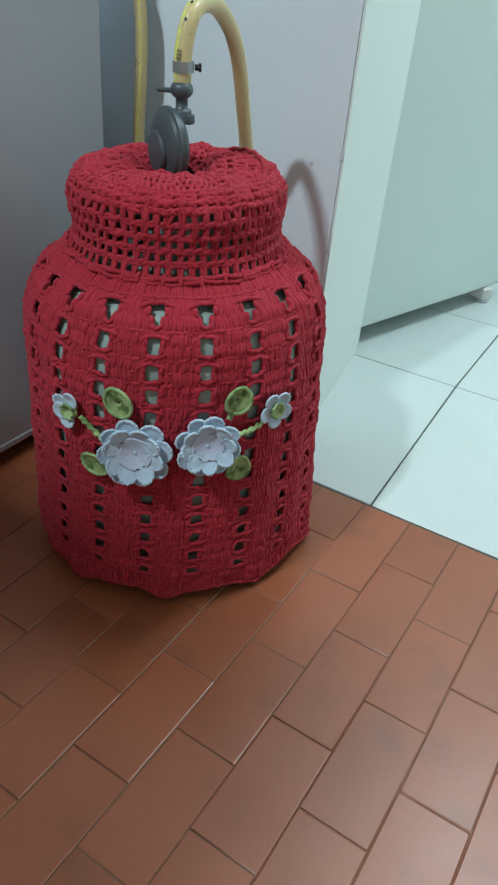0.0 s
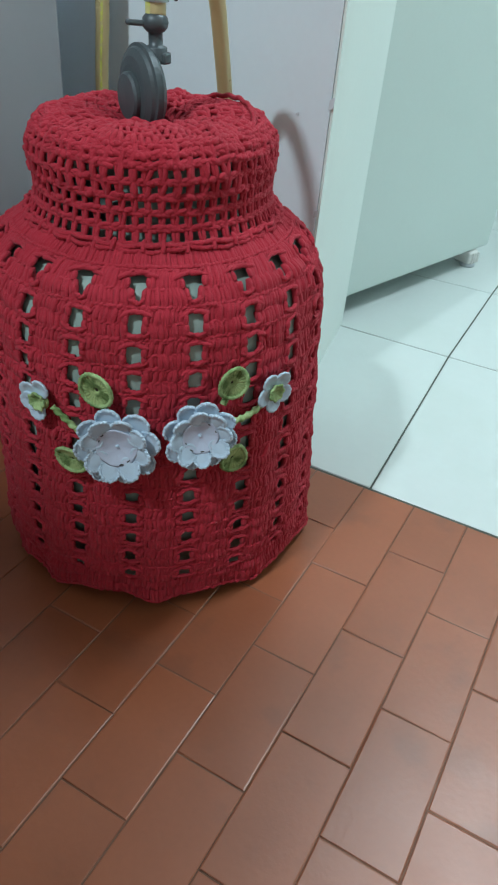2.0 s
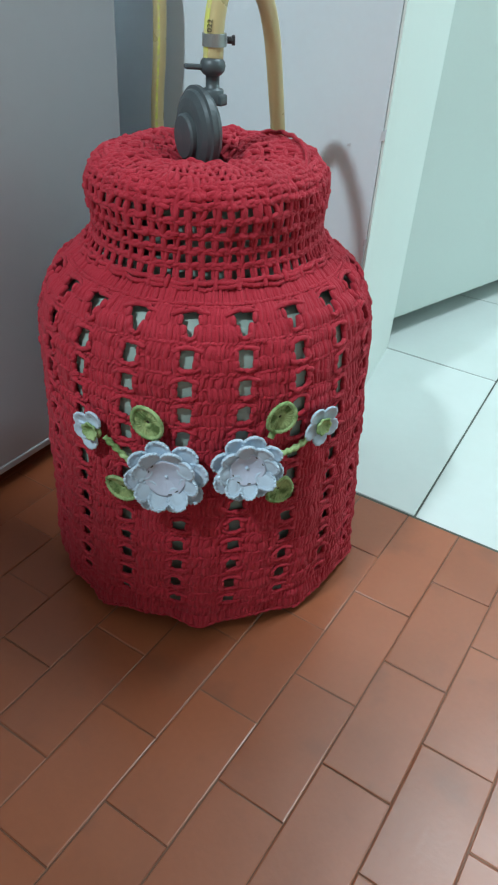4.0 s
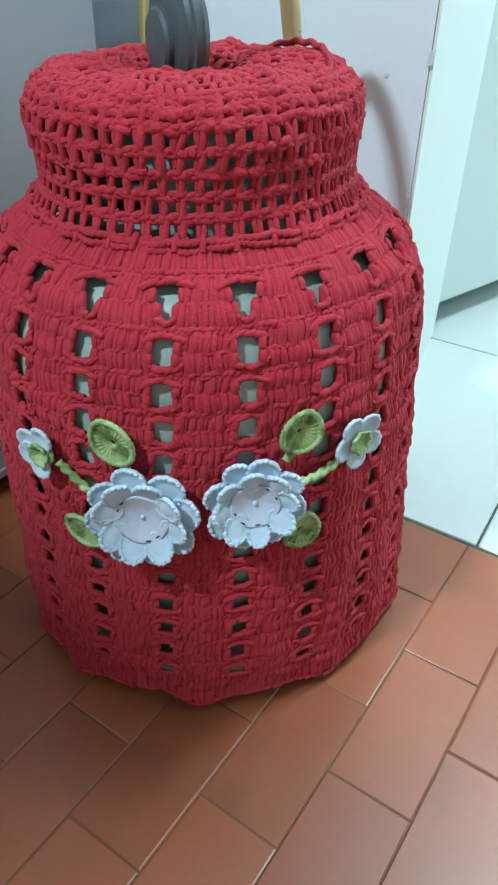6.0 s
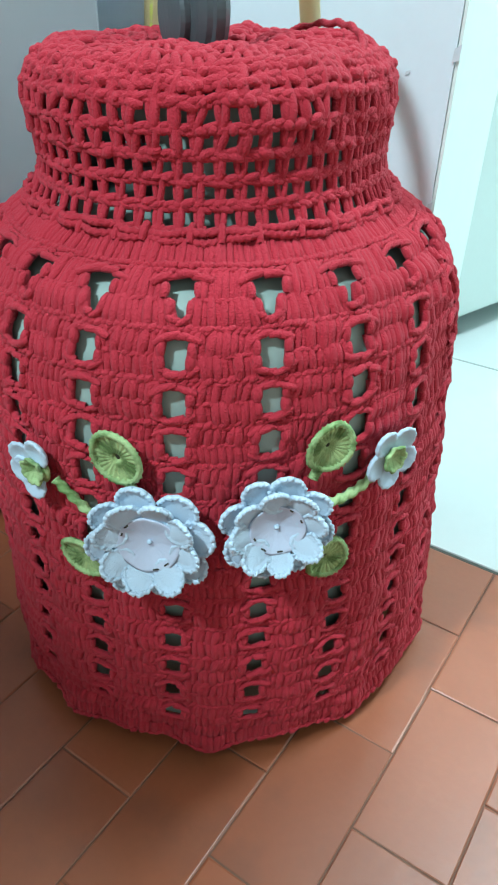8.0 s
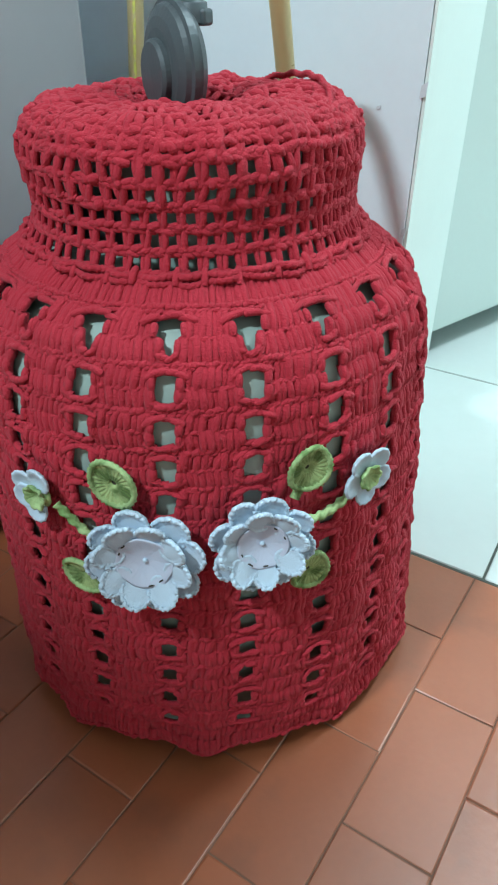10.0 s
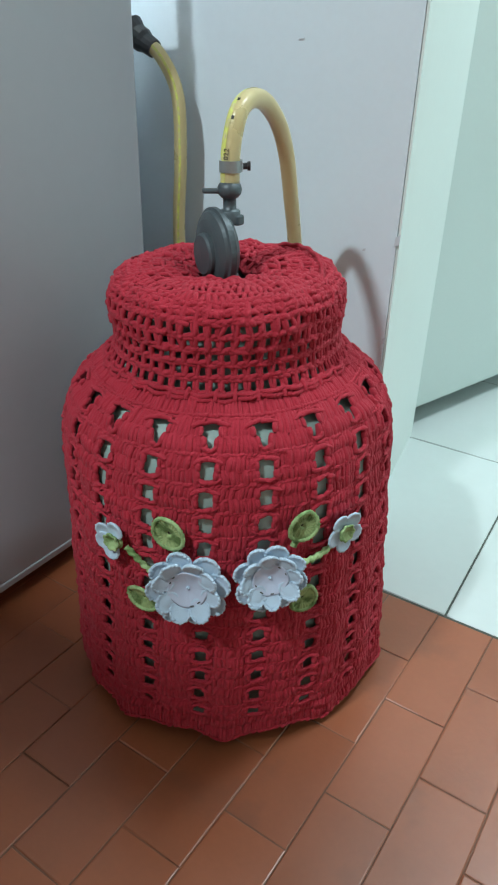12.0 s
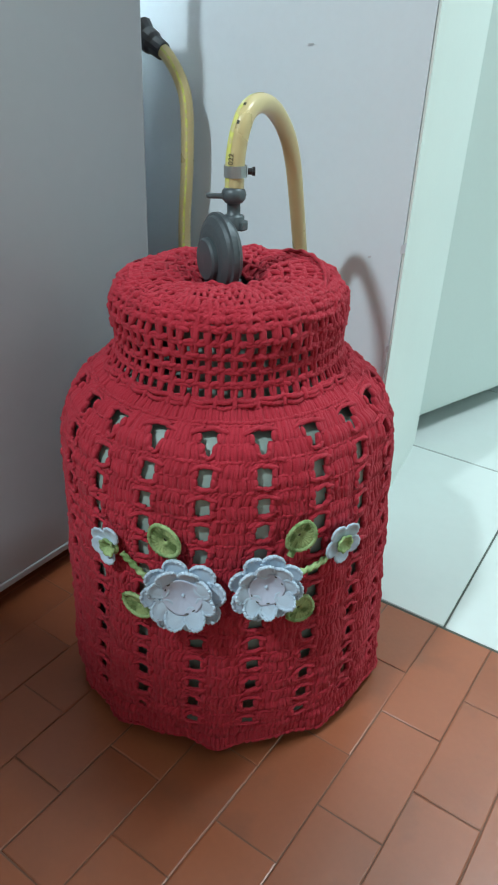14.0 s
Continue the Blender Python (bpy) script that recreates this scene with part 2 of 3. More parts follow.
ceiling_lamp("ceiling_lamp", -0.38, -0.735, 0.24, 0.24, "square white ceiling lamp, lit")
ceiling_lamp("ceiling_lamp", 0.55, 1.95, 0.16, 1.1, "long white fluorescent ceiling lamp, lit")


# ---- the gas cylinder ----
CX, CY = -0.1500, 0.9475
cylinder = thing("gas_cylinder", "grey painted steel gas cylinder under a crochet cover", "gas cylinder", (CX, CY, 0))
part("body", revolve([(0, 0.03), (0.12, 0.033), (0.16, 0.05), (0.174, 0.075), (0.1795, 0.10), (0.1800, 0.17), (0.1812, 0.175), (0.1812, 0.187), (0.1800, 0.192),
                      (0.1800, 0.305), (0.1765, 0.332), (0.168, 0.356), (0.152, 0.377), (0.122, 0.393), (0.09, 0.401), (0.04, 0.405), (0, 0.406)], 72), STEEL, cylinder, smooth=True)
part("foot_ring", revolve([(0.150, 0.0), (0.154, 0.0), (0.156, 0.03), (0.160, 0.052), (0.156, 0.052), (0.152, 0.03), (0.150, 0.0)], 72), STEEL, cylinder)


def collar_ring():
    n, bm = 72, bmesh.new()
    for i in range(n):
        if i % 24 in (3, 4, 5, 6, 7, 8, 9):
            zs = ((0.386, 0.415), (0.458, 0.476))
        else:
            zs = ((0.386, 0.476),)
        for lo, hi in zs:
            q = []
            for r in (0.106, 0.109):
                for a in (i, i + 1):
                    for z in (lo, hi):
                        t = 2 * math.pi * a / n
                        q.append(bm.verts.new((r * math.cos(t), r * math.sin(t), z)))
            for f in ((0, 1, 3, 2), (4, 6, 7, 5), (0, 4, 5, 1), (2, 3, 7, 6), (1, 5, 7, 3), (0, 2, 6, 4)):
                bm.faces.new([q[k] for k in f])
    bmesh.ops.remove_doubles(bm, verts=list(bm.verts), dist=1e-5)
    return bm


part("collar", collar_ring(), STEEL, cylinder)
part("valve", revolve([(0.024, 0.40), (0.024, 0.425), (0.018, 0.43), (0.018, 0.462), (0.012, 0.468), (0, 0.468)], 24), ZAMAK, cylinder, smooth=True)


# ---- the crochet cover ----
def soft_noise(u, v, seed):
    """Smooth periodic noise over the angle u and the height v."""
    rng = np.random.RandomState(seed)
    out = np.zeros_like(u)
    for f in (2, 3, 5, 7, 11):
        for g in (0, 15, 40, 90):
            out += rng.normal() / (f ** 0.6) * np.sin(f * u + g * v + rng.uniform(0, 6.28))
    return out / 4.0


COLS, ROW, FIRST, STITCHES = 20, 0.0273, 0.3800, 13
BODY_Z = (0.0, 0.02, 0.08, 0.16, 0.24, 0.30, 0.34, 0.37, 0.39, 0.400, 0.409)
BODY_R = (0.1925, 0.1925, 0.1915, 0.1880, 0.1850, 0.1835, 0.1795, 0.1690, 0.151, 0.134, 0.1205)
NECK_Z = (0.404, 0.410, 0.418, 0.43, 0.443, 0.455, 0.466, 0.476, 0.485, 0.493)
NECK_R = (0.1255, 0.1225, 0.1185, 0.1165, 0.1172, 0.1190, 0.1198, 0.1180, 0.1130, 0.1040)
cover = thing("crochet_cover", "red crochet cotton cover with white flowers over a gas cylinder", "crochet cover", (CX, CY, 0.0))

# the cover's outline as a smooth curve, by its length from the hem
FINE_Z = np.linspace(0.0, 0.409, 2000)
FINE_R = np.convolve(np.pad(np.interp(FINE_Z, BODY_Z, BODY_R), 60, "edge"), np.ones(121) / 121, "valid")
FINE_S = np.concatenate([[0], np.cumsum(np.hypot(np.diff(FINE_Z), np.diff(FINE_R)))])
SLOPE_R, SLOPE_Z = np.gradient(FINE_R, FINE_S), np.gradient(FINE_Z, FINE_S)


def along(z):
    return np.interp(z, FINE_Z, FINE_S)


def twist(z):
    return np.radians(-59.9 - 16.0 * (FIRST - z))


def cover_point(u, s, out):
    """A place on the cover: angle, length up from the hem, distance outwards."""
    z, r = np.interp(s, FINE_S, FINE_Z), np.interp(s, FINE_S, FINE_R)
    nr, nz = np.interp(s, FINE_S, SLOPE_Z), -np.interp(s, FINE_S, SLOPE_R)
    # hem: a point under every second gap between the columns of holes
    ph = ((u - twist(0.04)) / (2 * math.pi / COLS) - 0.5 + 2) / 2.0
    gap = np.abs(ph - np.round(ph)) * 2
    hem = 0.0110 + 0.0135 * gap ** 0.8 + 0.0030 * soft_noise(u, z * 0, 4)
    z2 = np.where(z < 0.06, hem + (0.06 - hem) * z / 0.06, z)
    h = out + 0.0022 * soft_noise(u, z, 7) + 0.0012 * soft_noise(u * 3, z * 4, 8)
    c = (u - twist(z)) / (2 * math.pi / COLS)
    h = h + 0.0018 * np.cos(2 * math.pi * (c - 0.5)) * np.clip((0.33 - z) / 0.2, 0, 1)
    flare = 0.004 * np.clip((0.04 - z) / 0.03, 0, 1) * soft_noise(u * 2, z * 0, 12)
    rr = r + h * nr + flare
    return np.stack([rr * np.cos(u), rr * np.sin(u), np.maximum(z2 + h * nz * (z > 0.05), 0.003)], axis=-1)


def strands(name, paths, radius, m=7):
    """Short yarn strands in one mesh: paths (n, k, 3), radius (n, k)."""
    n, k = paths.shape[:2]
    t = np.gradient(paths, axis=1)
    t /= np.linalg.norm(t, axis=2, keepdims=True) + 1e-12
    ref = paths * np.array([1.0, 1.0, 0.0])
    ref /= np.linalg.norm(ref, axis=2, keepdims=True) + 1e-12
    ref = ref + np.array([0.0, 0.0, 0.35])
    side = np.cross(t, ref)
    side /= np.linalg.norm(side, axis=2, keepdims=True) + 1e-12
    up = np.cross(side, t)
    a = np.linspace(0, 2 * math.pi, m, endpoint=False)
    xyz = paths[:, :, None] + radius[:, :, None, None] * (np.cos(a)[:, None] * side[:, :, None] + np.sin(a)[:, None] * up[:, :, None])
    ids = np.arange(n * k * m).reshape(n, k, m)
    nxt = np.roll(ids, -1, axis=2)
    quads = np.stack([ids[:, :-1], nxt[:, :-1], nxt[:, 1:], ids[:, 1:]], axis=-1).reshape(-1, 4)
    me = bpy.data.meshes.new(name)
    me.from_pydata(xyz.reshape(-1, 3).tolist(), [], quads.tolist())
    me.update()
    return me


YARN_RNG = np.random.RandomState(17)
STEP = np.linspace(0, 1, 7)
BELLY = np.sin(math.pi * np.linspace(0.05, 0.95, 7)) ** 0.55


def hole_size(row, dz):
    hw = np.where(row == 0, np.maximum(0.0066 + 0.52 * dz, 0.0010), np.where(row > 6, 0.0070, 0.0075))
    hh = np.where(row == 0, 0.0080, np.where(row > 6, 0.0070, 0.0086))
    return hw, hh


def cover_backing():
    """The inner face of the fabric, which closes the gaps between the stitches."""
    nv, nu = 190, 1000
    s = np.linspace(0, FINE_S[-1], nv)[:, None] + np.zeros((1, nu))
    u = np.linspace(0, 2 * math.pi, nu, endpoint=False)[None, :] + np.zeros((nv, 1))
    z, r = np.interp(s, FINE_S, FINE_Z), np.interp(s, FINE_S, FINE_R)
    c = (u - twist(z)) / (2 * math.pi / COLS)
    col, row = np.round(c), np.clip(np.round((FIRST - z) / ROW), 0, 12)
    dx, dz = (c - col) * (2 * math.pi / COLS) * r, z - (FIRST - ROW * row)
    hw, hh = hole_size(row, dz)
    d = (np.abs(dx / (hw + 0.0026)) ** 3 + np.abs(dz / (hh + 0.0030)) ** 3) ** (1 / 3)
    e = np.roll(d, -1, axis=1)
    hole = (d[:-1] < 1) & (d[1:] < 1) & (e[:-1] < 1) & (e[1:] < 1)
    return grid_mesh("cover_backing", cover_point(u, s, -0.0006), ~hole)


def stitch_rows():
    """Slanted stitch posts, two courses to each row of holes and one tall course above them."""
    courses = []
    for row in range(13):
        mid = FIRST - ROW * row
        courses.append((mid - 0.0005, mid + ROW / 2 - 0.0004, 0.34, row))
        courses.append((mid - ROW / 2 + 0.0010, mid + 0.0010, -0.26, row))
    courses.append((FIRST - ROW * 12.5 - 0.017, FIRST - ROW * 12.5, 0.2, -1))
    courses.append((0.0005, FIRST - ROW * 12.5 - 0.016, -0.2, -1))
    courses.append((FIRST + ROW / 2 + 0.0005, 0.4055, 0.12, -1))
    paths, radii = [], []
    for za, zb, slant, row in courses:
        n = COLS * STITCHES
        c = (np.arange(n) + 0.5) / STITCHES + YARN_RNG.uniform(-0.014, 0.014, n)
        zm = (za + zb) / 2
        pitch = 2 * math.pi / COLS
        r = np.interp(zm, FINE_Z, FINE_R)
        off = (c - np.round(c)) * pitch * r
        if row >= 0:
            hw, hh = hole_size(np.array(row), zm - (FIRST - ROW * row))
            keep = np.abs(off) > hw + 0.0012
        else:
            keep = np.ones(n, bool)
        c, off = c[keep], off[keep]
        k = len(c)
        sa, sb = along(za), along(zb)
        lo = sa + YARN_RNG.uniform(-0.0010, 0.0010, k)
        hi = sb + YARN_RNG.uniform(-0.0010, 0.0010, k)
        s = lo[:, None] + (hi - lo)[:, None] * STEP
        tilt = (slant + YARN_RNG.uniform(-0.30, 0.30, k))[:, None] * (STEP - 0.5) / STITCHES * 1.3
        z = np.interp(s, FINE_S, FINE_Z)
        u = (c[:, None] + tilt) * pitch + twist(z)
        if row == 0:
            u = u + np.sign(off)[:, None] * 0.5 * (z - zm) / r * np.exp(-(np.abs(off) / 0.011) ** 2)[:, None]
        fat = YARN_RNG.uniform(0.78, 1.18, k)[:, None]
        rad = 0.0032 * fat * (0.66 + 0.36 * BELLY) * min(1.0, r / 0.165)
        out = -0.0022 + YARN_RNG.uniform(-0.0007, 0.0009, k)[:, None] + 0.0010 * BELLY
        paths.append(cover_point(u, s, out))
        radii.append(rad)
    return strands("cover_stitches", np.concatenate(paths), np.concatenate(radii))


def chain_rows():
    """Small lying loops along the top of every course, and the chains that bridge the holes."""
    paths, radii = [], []
    pitch = 2 * math.pi / COLS
    for row in range(13):
        mid = FIRST - ROW * row
        for z0, thin, shift in ((mid, 0.80, 0.0), (mid + ROW / 2 + 0.0004, 1.0, 0.4), (mid + ROW / 2 - 0.0018, 0.75, 0.1)):
            n = COLS * STITCHES
            c = (np.arange(n) + shift) / STITCHES + YARN_RNG.uniform(-0.01, 0.01, n)
            r = np.interp(z0, FINE_Z, FINE_R)
            if shift == 0.0:
                hw, hh = hole_size(np.array(row), z0 - mid)
                c = c[np.abs(c - np.round(c)) * pitch * r > hw + 0.0022]
            k = len(c)
            rise = YARN_RNG.uniform(0.0003, 0.0018, k)[:, None] * (2 * STEP - 1)
            s = along(z0) + rise + YARN_RNG.uniform(-0.0005, 0.0005, k)[:, None]
            u = (c[:, None] + (STEP - 0.5) * 1.12 / STITCHES) * pitch + twist(np.interp(s, FINE_S, FINE_Z))
            paths.append(cover_point(u, s, -0.0013 + 0.0009 * BELLY + YARN_RNG.uniform(-0.0005, 0.0005, k)[:, None]))
            radii.append(0.00205 * thin * (0.6 + 0.45 * BELLY) * YARN_RNG.uniform(0.8, 1.2, k)[:, None])
        # two thick chains over and under each hole, a knot at either side
        for edge in (1, -1):
            hw, hh = hole_size(np.array(row), np.array(0.0085 * edge))
            c = np.arange(COLS) + YARN_RNG.uniform(-0.02, 0.02, COLS)
            z0 = mid + edge * (float(hh) + 0.0020)
            r = np.interp(z0, FINE_Z, FINE_R)
            half = (float(hw) + 0.0040) / (pitch * r)
            for piece in range(4):
                w = (piece + STEP * 1.5 - 0.25) / 2 - 1
                bow = along(z0) - edge * 0.0038 * np.minimum(w * w, 1.2)
                s = bow + (0.0013 * (STEP - 0.5) + YARN_RNG.uniform(-0.0008, 0.0008, COLS)[:, None])
                u = (c[:, None] + w * half) * pitch + twist(np.interp(s, FINE_S, FINE_Z))
                paths.append(cover_point(u, s, YARN_RNG.uniform(-0.0006, 0.0010, COLS)[:, None] + 0.0009 * BELLY))
                radii.append(0.0023 * (0.7 + 0.35 * BELLY) * YARN_RNG.uniform(0.75, 1.2, COLS)[:, None])
        for sgn in (1, -1):
            for lift in (-0.004, 0.004) if row < 7 else (0.0,):
                hw, hh = hole_size(np.array(row), np.array(lift))
                r = np.interp(mid, FINE_Z, FINE_R)
                c = np.arange(COLS) + sgn * (float(hw) + 0.0014) / (pitch * r) + YARN_RNG.uniform(-0.015, 0.015, COLS)
                s = along(mid + lift) + (STEP - 0.5) * 0.0085 + YARN_RNG.uniform(-0.001, 0.001, COLS)[:, None]
                u = c[:, None] * pitch + twist(np.interp(s, FINE_S, FINE_Z)) + YARN_RNG.uniform(-0.006, 0.006, COLS)[:, None] * (STEP - 0.5)
                paths.append(cover_point(u, s, 0.0002 + 0.0008 * BELLY * np.ones((COLS, 1))))
                radii.append(0.0027 * (0.6 + 0.45 * BELLY) * YARN_RNG.uniform(0.8, 1.2, COLS)[:, None])
    # edging along the hem
    n = 330
    u = (np.arange(n)[:, None] + (STEP - 0.5) * 1.4) * 2 * math.pi / n
    s = 0.0012 + 0.0012 * (2 * STEP - 1) + YARN_RNG.uniform(-0.0010, 0.0010, n)[:, None]
    paths.append(cover_point(u, np.maximum(s, 0), 0.0006 * BELLY + YARN_RNG.uniform(-0.0008, 0.0012, n)[:, None]))
    radii.append(0.0019 * (0.5 + 0.55 * BELLY) * YARN_RNG.uniform(0.8, 1.25, n)[:, None])
    return strands("cover_chains", np.concatenate(paths), np.concatenate(radii))


# ---- the open neck: posts and chains of yarn ----
NECK_COLS, NECK_STEP, NECK_LOW = 63, 0.0139, 0.4065


def neck_point(u, z, out):
    r = np.interp(z, NECK_Z, NECK_R)
    loose = np.clip((z - 0.438) / 0.025, 0, 1)
    fold = 0.0030 * soft_noise(u * 2, z, 27) + 0.0024 * soft_noise(u * 5, z * 2, 28)
    tuck = np.exp(-((np.degrees(u) + 55) / 5.5) ** 2) + np.exp(-((np.degrees(u) - 305) / 5.5) ** 2)
    rr = r + out + 0.0012 * soft_noise(u, z, 26) + loose * (fold - 0.0045 * tuck)
    z2 = z + loose * (0.0022 * soft_noise(u * 2, z * 0, 29) - 0.0022 * tuck)
    return np.stack([rr * np.cos(u), rr * np.sin(u), z2], axis=-1)


def neck_yarn():
    paths, radii = [], []
    turn = 2 * math.pi / NECK_COLS
    base = math.radians(-50.9)

    def wave(u, z):
        return u + turn * (0.10 * soft_noise(u, z, 21) + 0.35 * np.clip((z - 0.445) / 0.02, 0, 1) * soft_noise(u * 2, z, 22))

    for row in range(6):
        za, zb = NECK_LOW + NECK_STEP * row, NECK_LOW + NECK_STEP * (row + 1)
        upper = row >= 3
        for twin in (-1, 1):
            n = NECK_COLS
            i = np.arange(n)
            lean = YARN_RNG.uniform(-0.10, 0.10, n) + (YARN_RNG.normal(0, 0.16, n) if upper else 0)
            wide = 0.13 + 0.04 * YARN_RNG.uniform(-1, 1, n)
            u = base + turn * (i[:, None] + lean[:, None] * (STEP - 0.3) + twin * wide[:, None] * (0.5 + np.sin(2.2 * STEP - 0.2)) * 0.75)
            z = za + (zb - za) * (STEP * 1.12 - 0.06) + YARN_RNG.uniform(-0.0006, 0.0006, n)[:, None]
            out = 0.0005 + 0.0012 * BELLY + 0.0006 * twin + YARN_RNG.uniform(-0.0005, 0.0006, n)[:, None]
            paths.append(neck_point(wave(u, z), np.minimum(z, 0.4928), out))
            radii.append((0.0024 if upper else 0.0019) * (0.75 + 0.35 * BELLY[::-1]) * YARN_RNG.uniform(0.85, 1.2, n)[:, None])
        if row == 5:
            # some meshes of the last row are drawn shut
            shut = np.nonzero(YARN_RNG.uniform(0, 1, NECK_COLS) < 0.70)[0]
            for k in (-0.22, 0.22):
                u = base + turn * (shut[:, None] + 0.5 + k + 0.2 * (STEP - 0.5))
                z = za + (zb - za) * STEP + 0 * u
                paths.append(neck_point(wave(u, z), np.minimum(z, 0.4928), 0.0008 * BELLY + 0 * u))
                radii.append(0.0019 * (0.7 + 0.4 * BELLY) + 0 * u)
    for row in (0, 1, 2, 3, 4, 5, 5.55, 6):
        z0 = NECK_LOW + NECK_STEP * row
        for tier, (dz, thick) in enumerate(((0.0013, 0.0023), (-0.0013, 0.0022))):
            n = NECK_COLS * 2
            i = np.arange(n)
            u = base + turn / 2 * (i[:, None] + 0.5 * tier + (STEP - 0.5) * 1.4)
            rise = np.where(tier == 0, 1.0, -1.0) * 0.0011 * (2 * STEP - 1)
            z = z0 + dz + rise + YARN_RNG.uniform(-0.0006, 0.0006, n)[:, None]
            paths.append(neck_point(wave(u, z), np.minimum(z, 0.4928), 0.0008 + 0.0013 * BELLY + YARN_RNG.uniform(-0.0006, 0.0008, n)[:, None]))
            radii.append(thick * (0.55 + 0.5 * BELLY) * YARN_RNG.uniform(0.8, 1.25, n)[:, None])
        if row >= 3:
            # loose puffs of yarn where the neck sags
            n = 46
            u = YARN_RNG.uniform(0, 2 * math.pi, n)[:, None] + turn * YARN_RNG.uniform(-0.35, 0.35, n)[:, None] * (2 * STEP - 1)
            z = z0 + YARN_RNG.uniform(-0.0045, 0.0030, n)[:, None] * (STEP - 0.3)
            paths.append(neck_point(u, np.minimum(z, 0.4928), 0.0020 + 0.0016 * BELLY + 0 * u))
            radii.append(0.0025 * (0.5 + 0.6 * BELLY) * YARN_RNG.uniform(0.8, 1.3, n)[:, None])
    return strands("cover_neck", np.concatenate(paths), np.concatenate(radii), 8)


# ---- the top: rings of puffed stitches round an open middle ----
def top_height(u, t):
    z = 0.4902 - 0.010 * np.exp(-t / 0.055) + 0.003 * np.sin(math.pi * np.clip(t * 1.3, 0, 1)) - 0.010 * np.clip((t - 0.72) / 0.28, 0, 1) ** 2
    return z + 0.0036 * soft_noise(u * 2, t * 0.06, 33) + 0.0022 * soft_noise(u * 5, t * 0.12, 34)


def top_point(u, t, out):
    rad = 0.1115 + (0.030 - 0.1115) * t + 0.002 * soft_noise(u, t * 0, 31) * t
    return np.stack([rad * np.cos(u), rad * np.sin(u), top_height(u, t) + out], axis=-1)


def cover_top():
    nv, nu = 50, 360
    t = np.linspace(0, 1, nv)[:, None] + np.zeros((1, nu))
    u = np.linspace(0, 2 * math.pi, nu, endpoint=False)[None, :] + np.zeros((nv, 1))
    return grid_mesh("cover_top", top_point(u, t, 0.0006), np.ones((nv - 1, nu), bool))


def top_stitches():
    paths, radii = [], []
    for ring, n in enumerate((104, 92, 80, 66, 52, 40, 30)):
        t0, t1 = ring / 7, (ring + 1) / 7
        i = np.arange(n)
        fan = 0.35 * np.sin(i * 2 * math.pi * 8 / n + ring)
        u = 2 * math.pi / n * (i[:, None] + fan[:, None] * STEP + YARN_RNG.uniform(-0.35, 0.35, n)[:, None] * (STEP - 0.5) * 1.6)
        t = t0 + (t1 - t0) * (STEP * 1.1 - 0.05) + YARN_RNG.uniform(-0.012, 0.012, n)[:, None]
        paths.append(top_point(u, np.clip(t, 0, 1), 0.0006 + 0.0016 * BELLY + YARN_RNG.uniform(-0.0008, 0.0012, n)[:, None]))
        radii.append(0.0025 * (0.6 + 0.45 * BELLY) * YARN_RNG.uniform(0.7, 1.35, n)[:, None])
        m = int(n * 0.8)
        u = 2 * math.pi / m * (np.arange(m)[:, None] + (STEP - 0.5) * 1.3)
        t = t1 + YARN_RNG.uniform(-0.014, 0.014, m)[:, None] + 0.012 * (2 * STEP - 1)
        paths.append(top_point(u, np.clip(t, 0, 1), 0.0012 + 0.0014 * BELLY + YARN_RNG.uniform(-0.0006, 0.0010, m)[:, None]))
        radii.append(0.0025 * (0.5 + 0.55 * BELLY) * YARN_RNG.uniform(0.7, 1.35, m)[:, None])
    return strands("top_stitches", np.concatenate(paths), np.concatenate(radii))


body = finish("cover_body", cover_backing(), YARN, cover, "red crochet body with columns of open holes", True)
tagged(finish("stitches", stitch_rows(), YARN, body, "slanted red crochet stitches", True), kind="stuff")
tagged(finish("chain_stitching", chain_rows(), YARN, body, "small red chain loops", True), kind="stuff")
tagged(finish("cover_neck", neck_yarn(), YARN, cover, "red crochet mesh neck", True), kind="stuff")
top = finish("cover_top", cover_top(), YARN, cover, "bumpy red crochet top with an open middle", True)
tagged(finish("stitches", top_stitches(), YARN, top, "puffed red crochet stitches", True), kind="stuff")


def neck_cord(lift):
    path = []
    for i in range(1080):
        a = 2 * math.pi * i / 1080
        over = 0.0016 * math.cos(36 * a)
        r = 0.1303 - 0.4 * lift - over + 0.0006 * math.sin(11 * a)
        path.append(Vector((r * math.cos(a), r * math.sin(a), 0.4062 + lift + 0.0012 * math.sin(7 * a) + 0.0008 * math.sin(13 * a + lift * 900))))
    return tube(path, 0.0024, 8, 0.22, 200.0, up=Vector((0, 0, 1)))


for lift in (-0.0019, 0.0021):
    part("neck_cord", neck_cord(lift), YARN, cover, "red cord threaded below the neck", True)


def cord_post():
    """A post that holds the threaded cord."""
    r = 0.1325 - 0.0085 * STEP + 0.0008 * BELLY
    p = np.stack([r, 0.0012 * (STEP - 0.5), 0.4022 + 0.0080 * STEP + 0.0016 * BELLY], axis=-1)[None]
    return strands("cord_post", p, 0.0025 * (0.6 + 0.45 * BELLY)[None], 8)


POST = cord_post()
POST.materials.append(YARN)
POST.polygons.foreach_set("use_smooth", [True] * len(POST.polygons))
for i in range(36):
    ob = new("cord_post", POST)
    ob.parent = cover
    ob.location.z = YARN_RNG.uniform(-0.0008, 0.0008)
    ob.rotation_euler.z = 2 * math.pi * i / 36 + YARN_RNG.uniform(-0.025, 0.025)


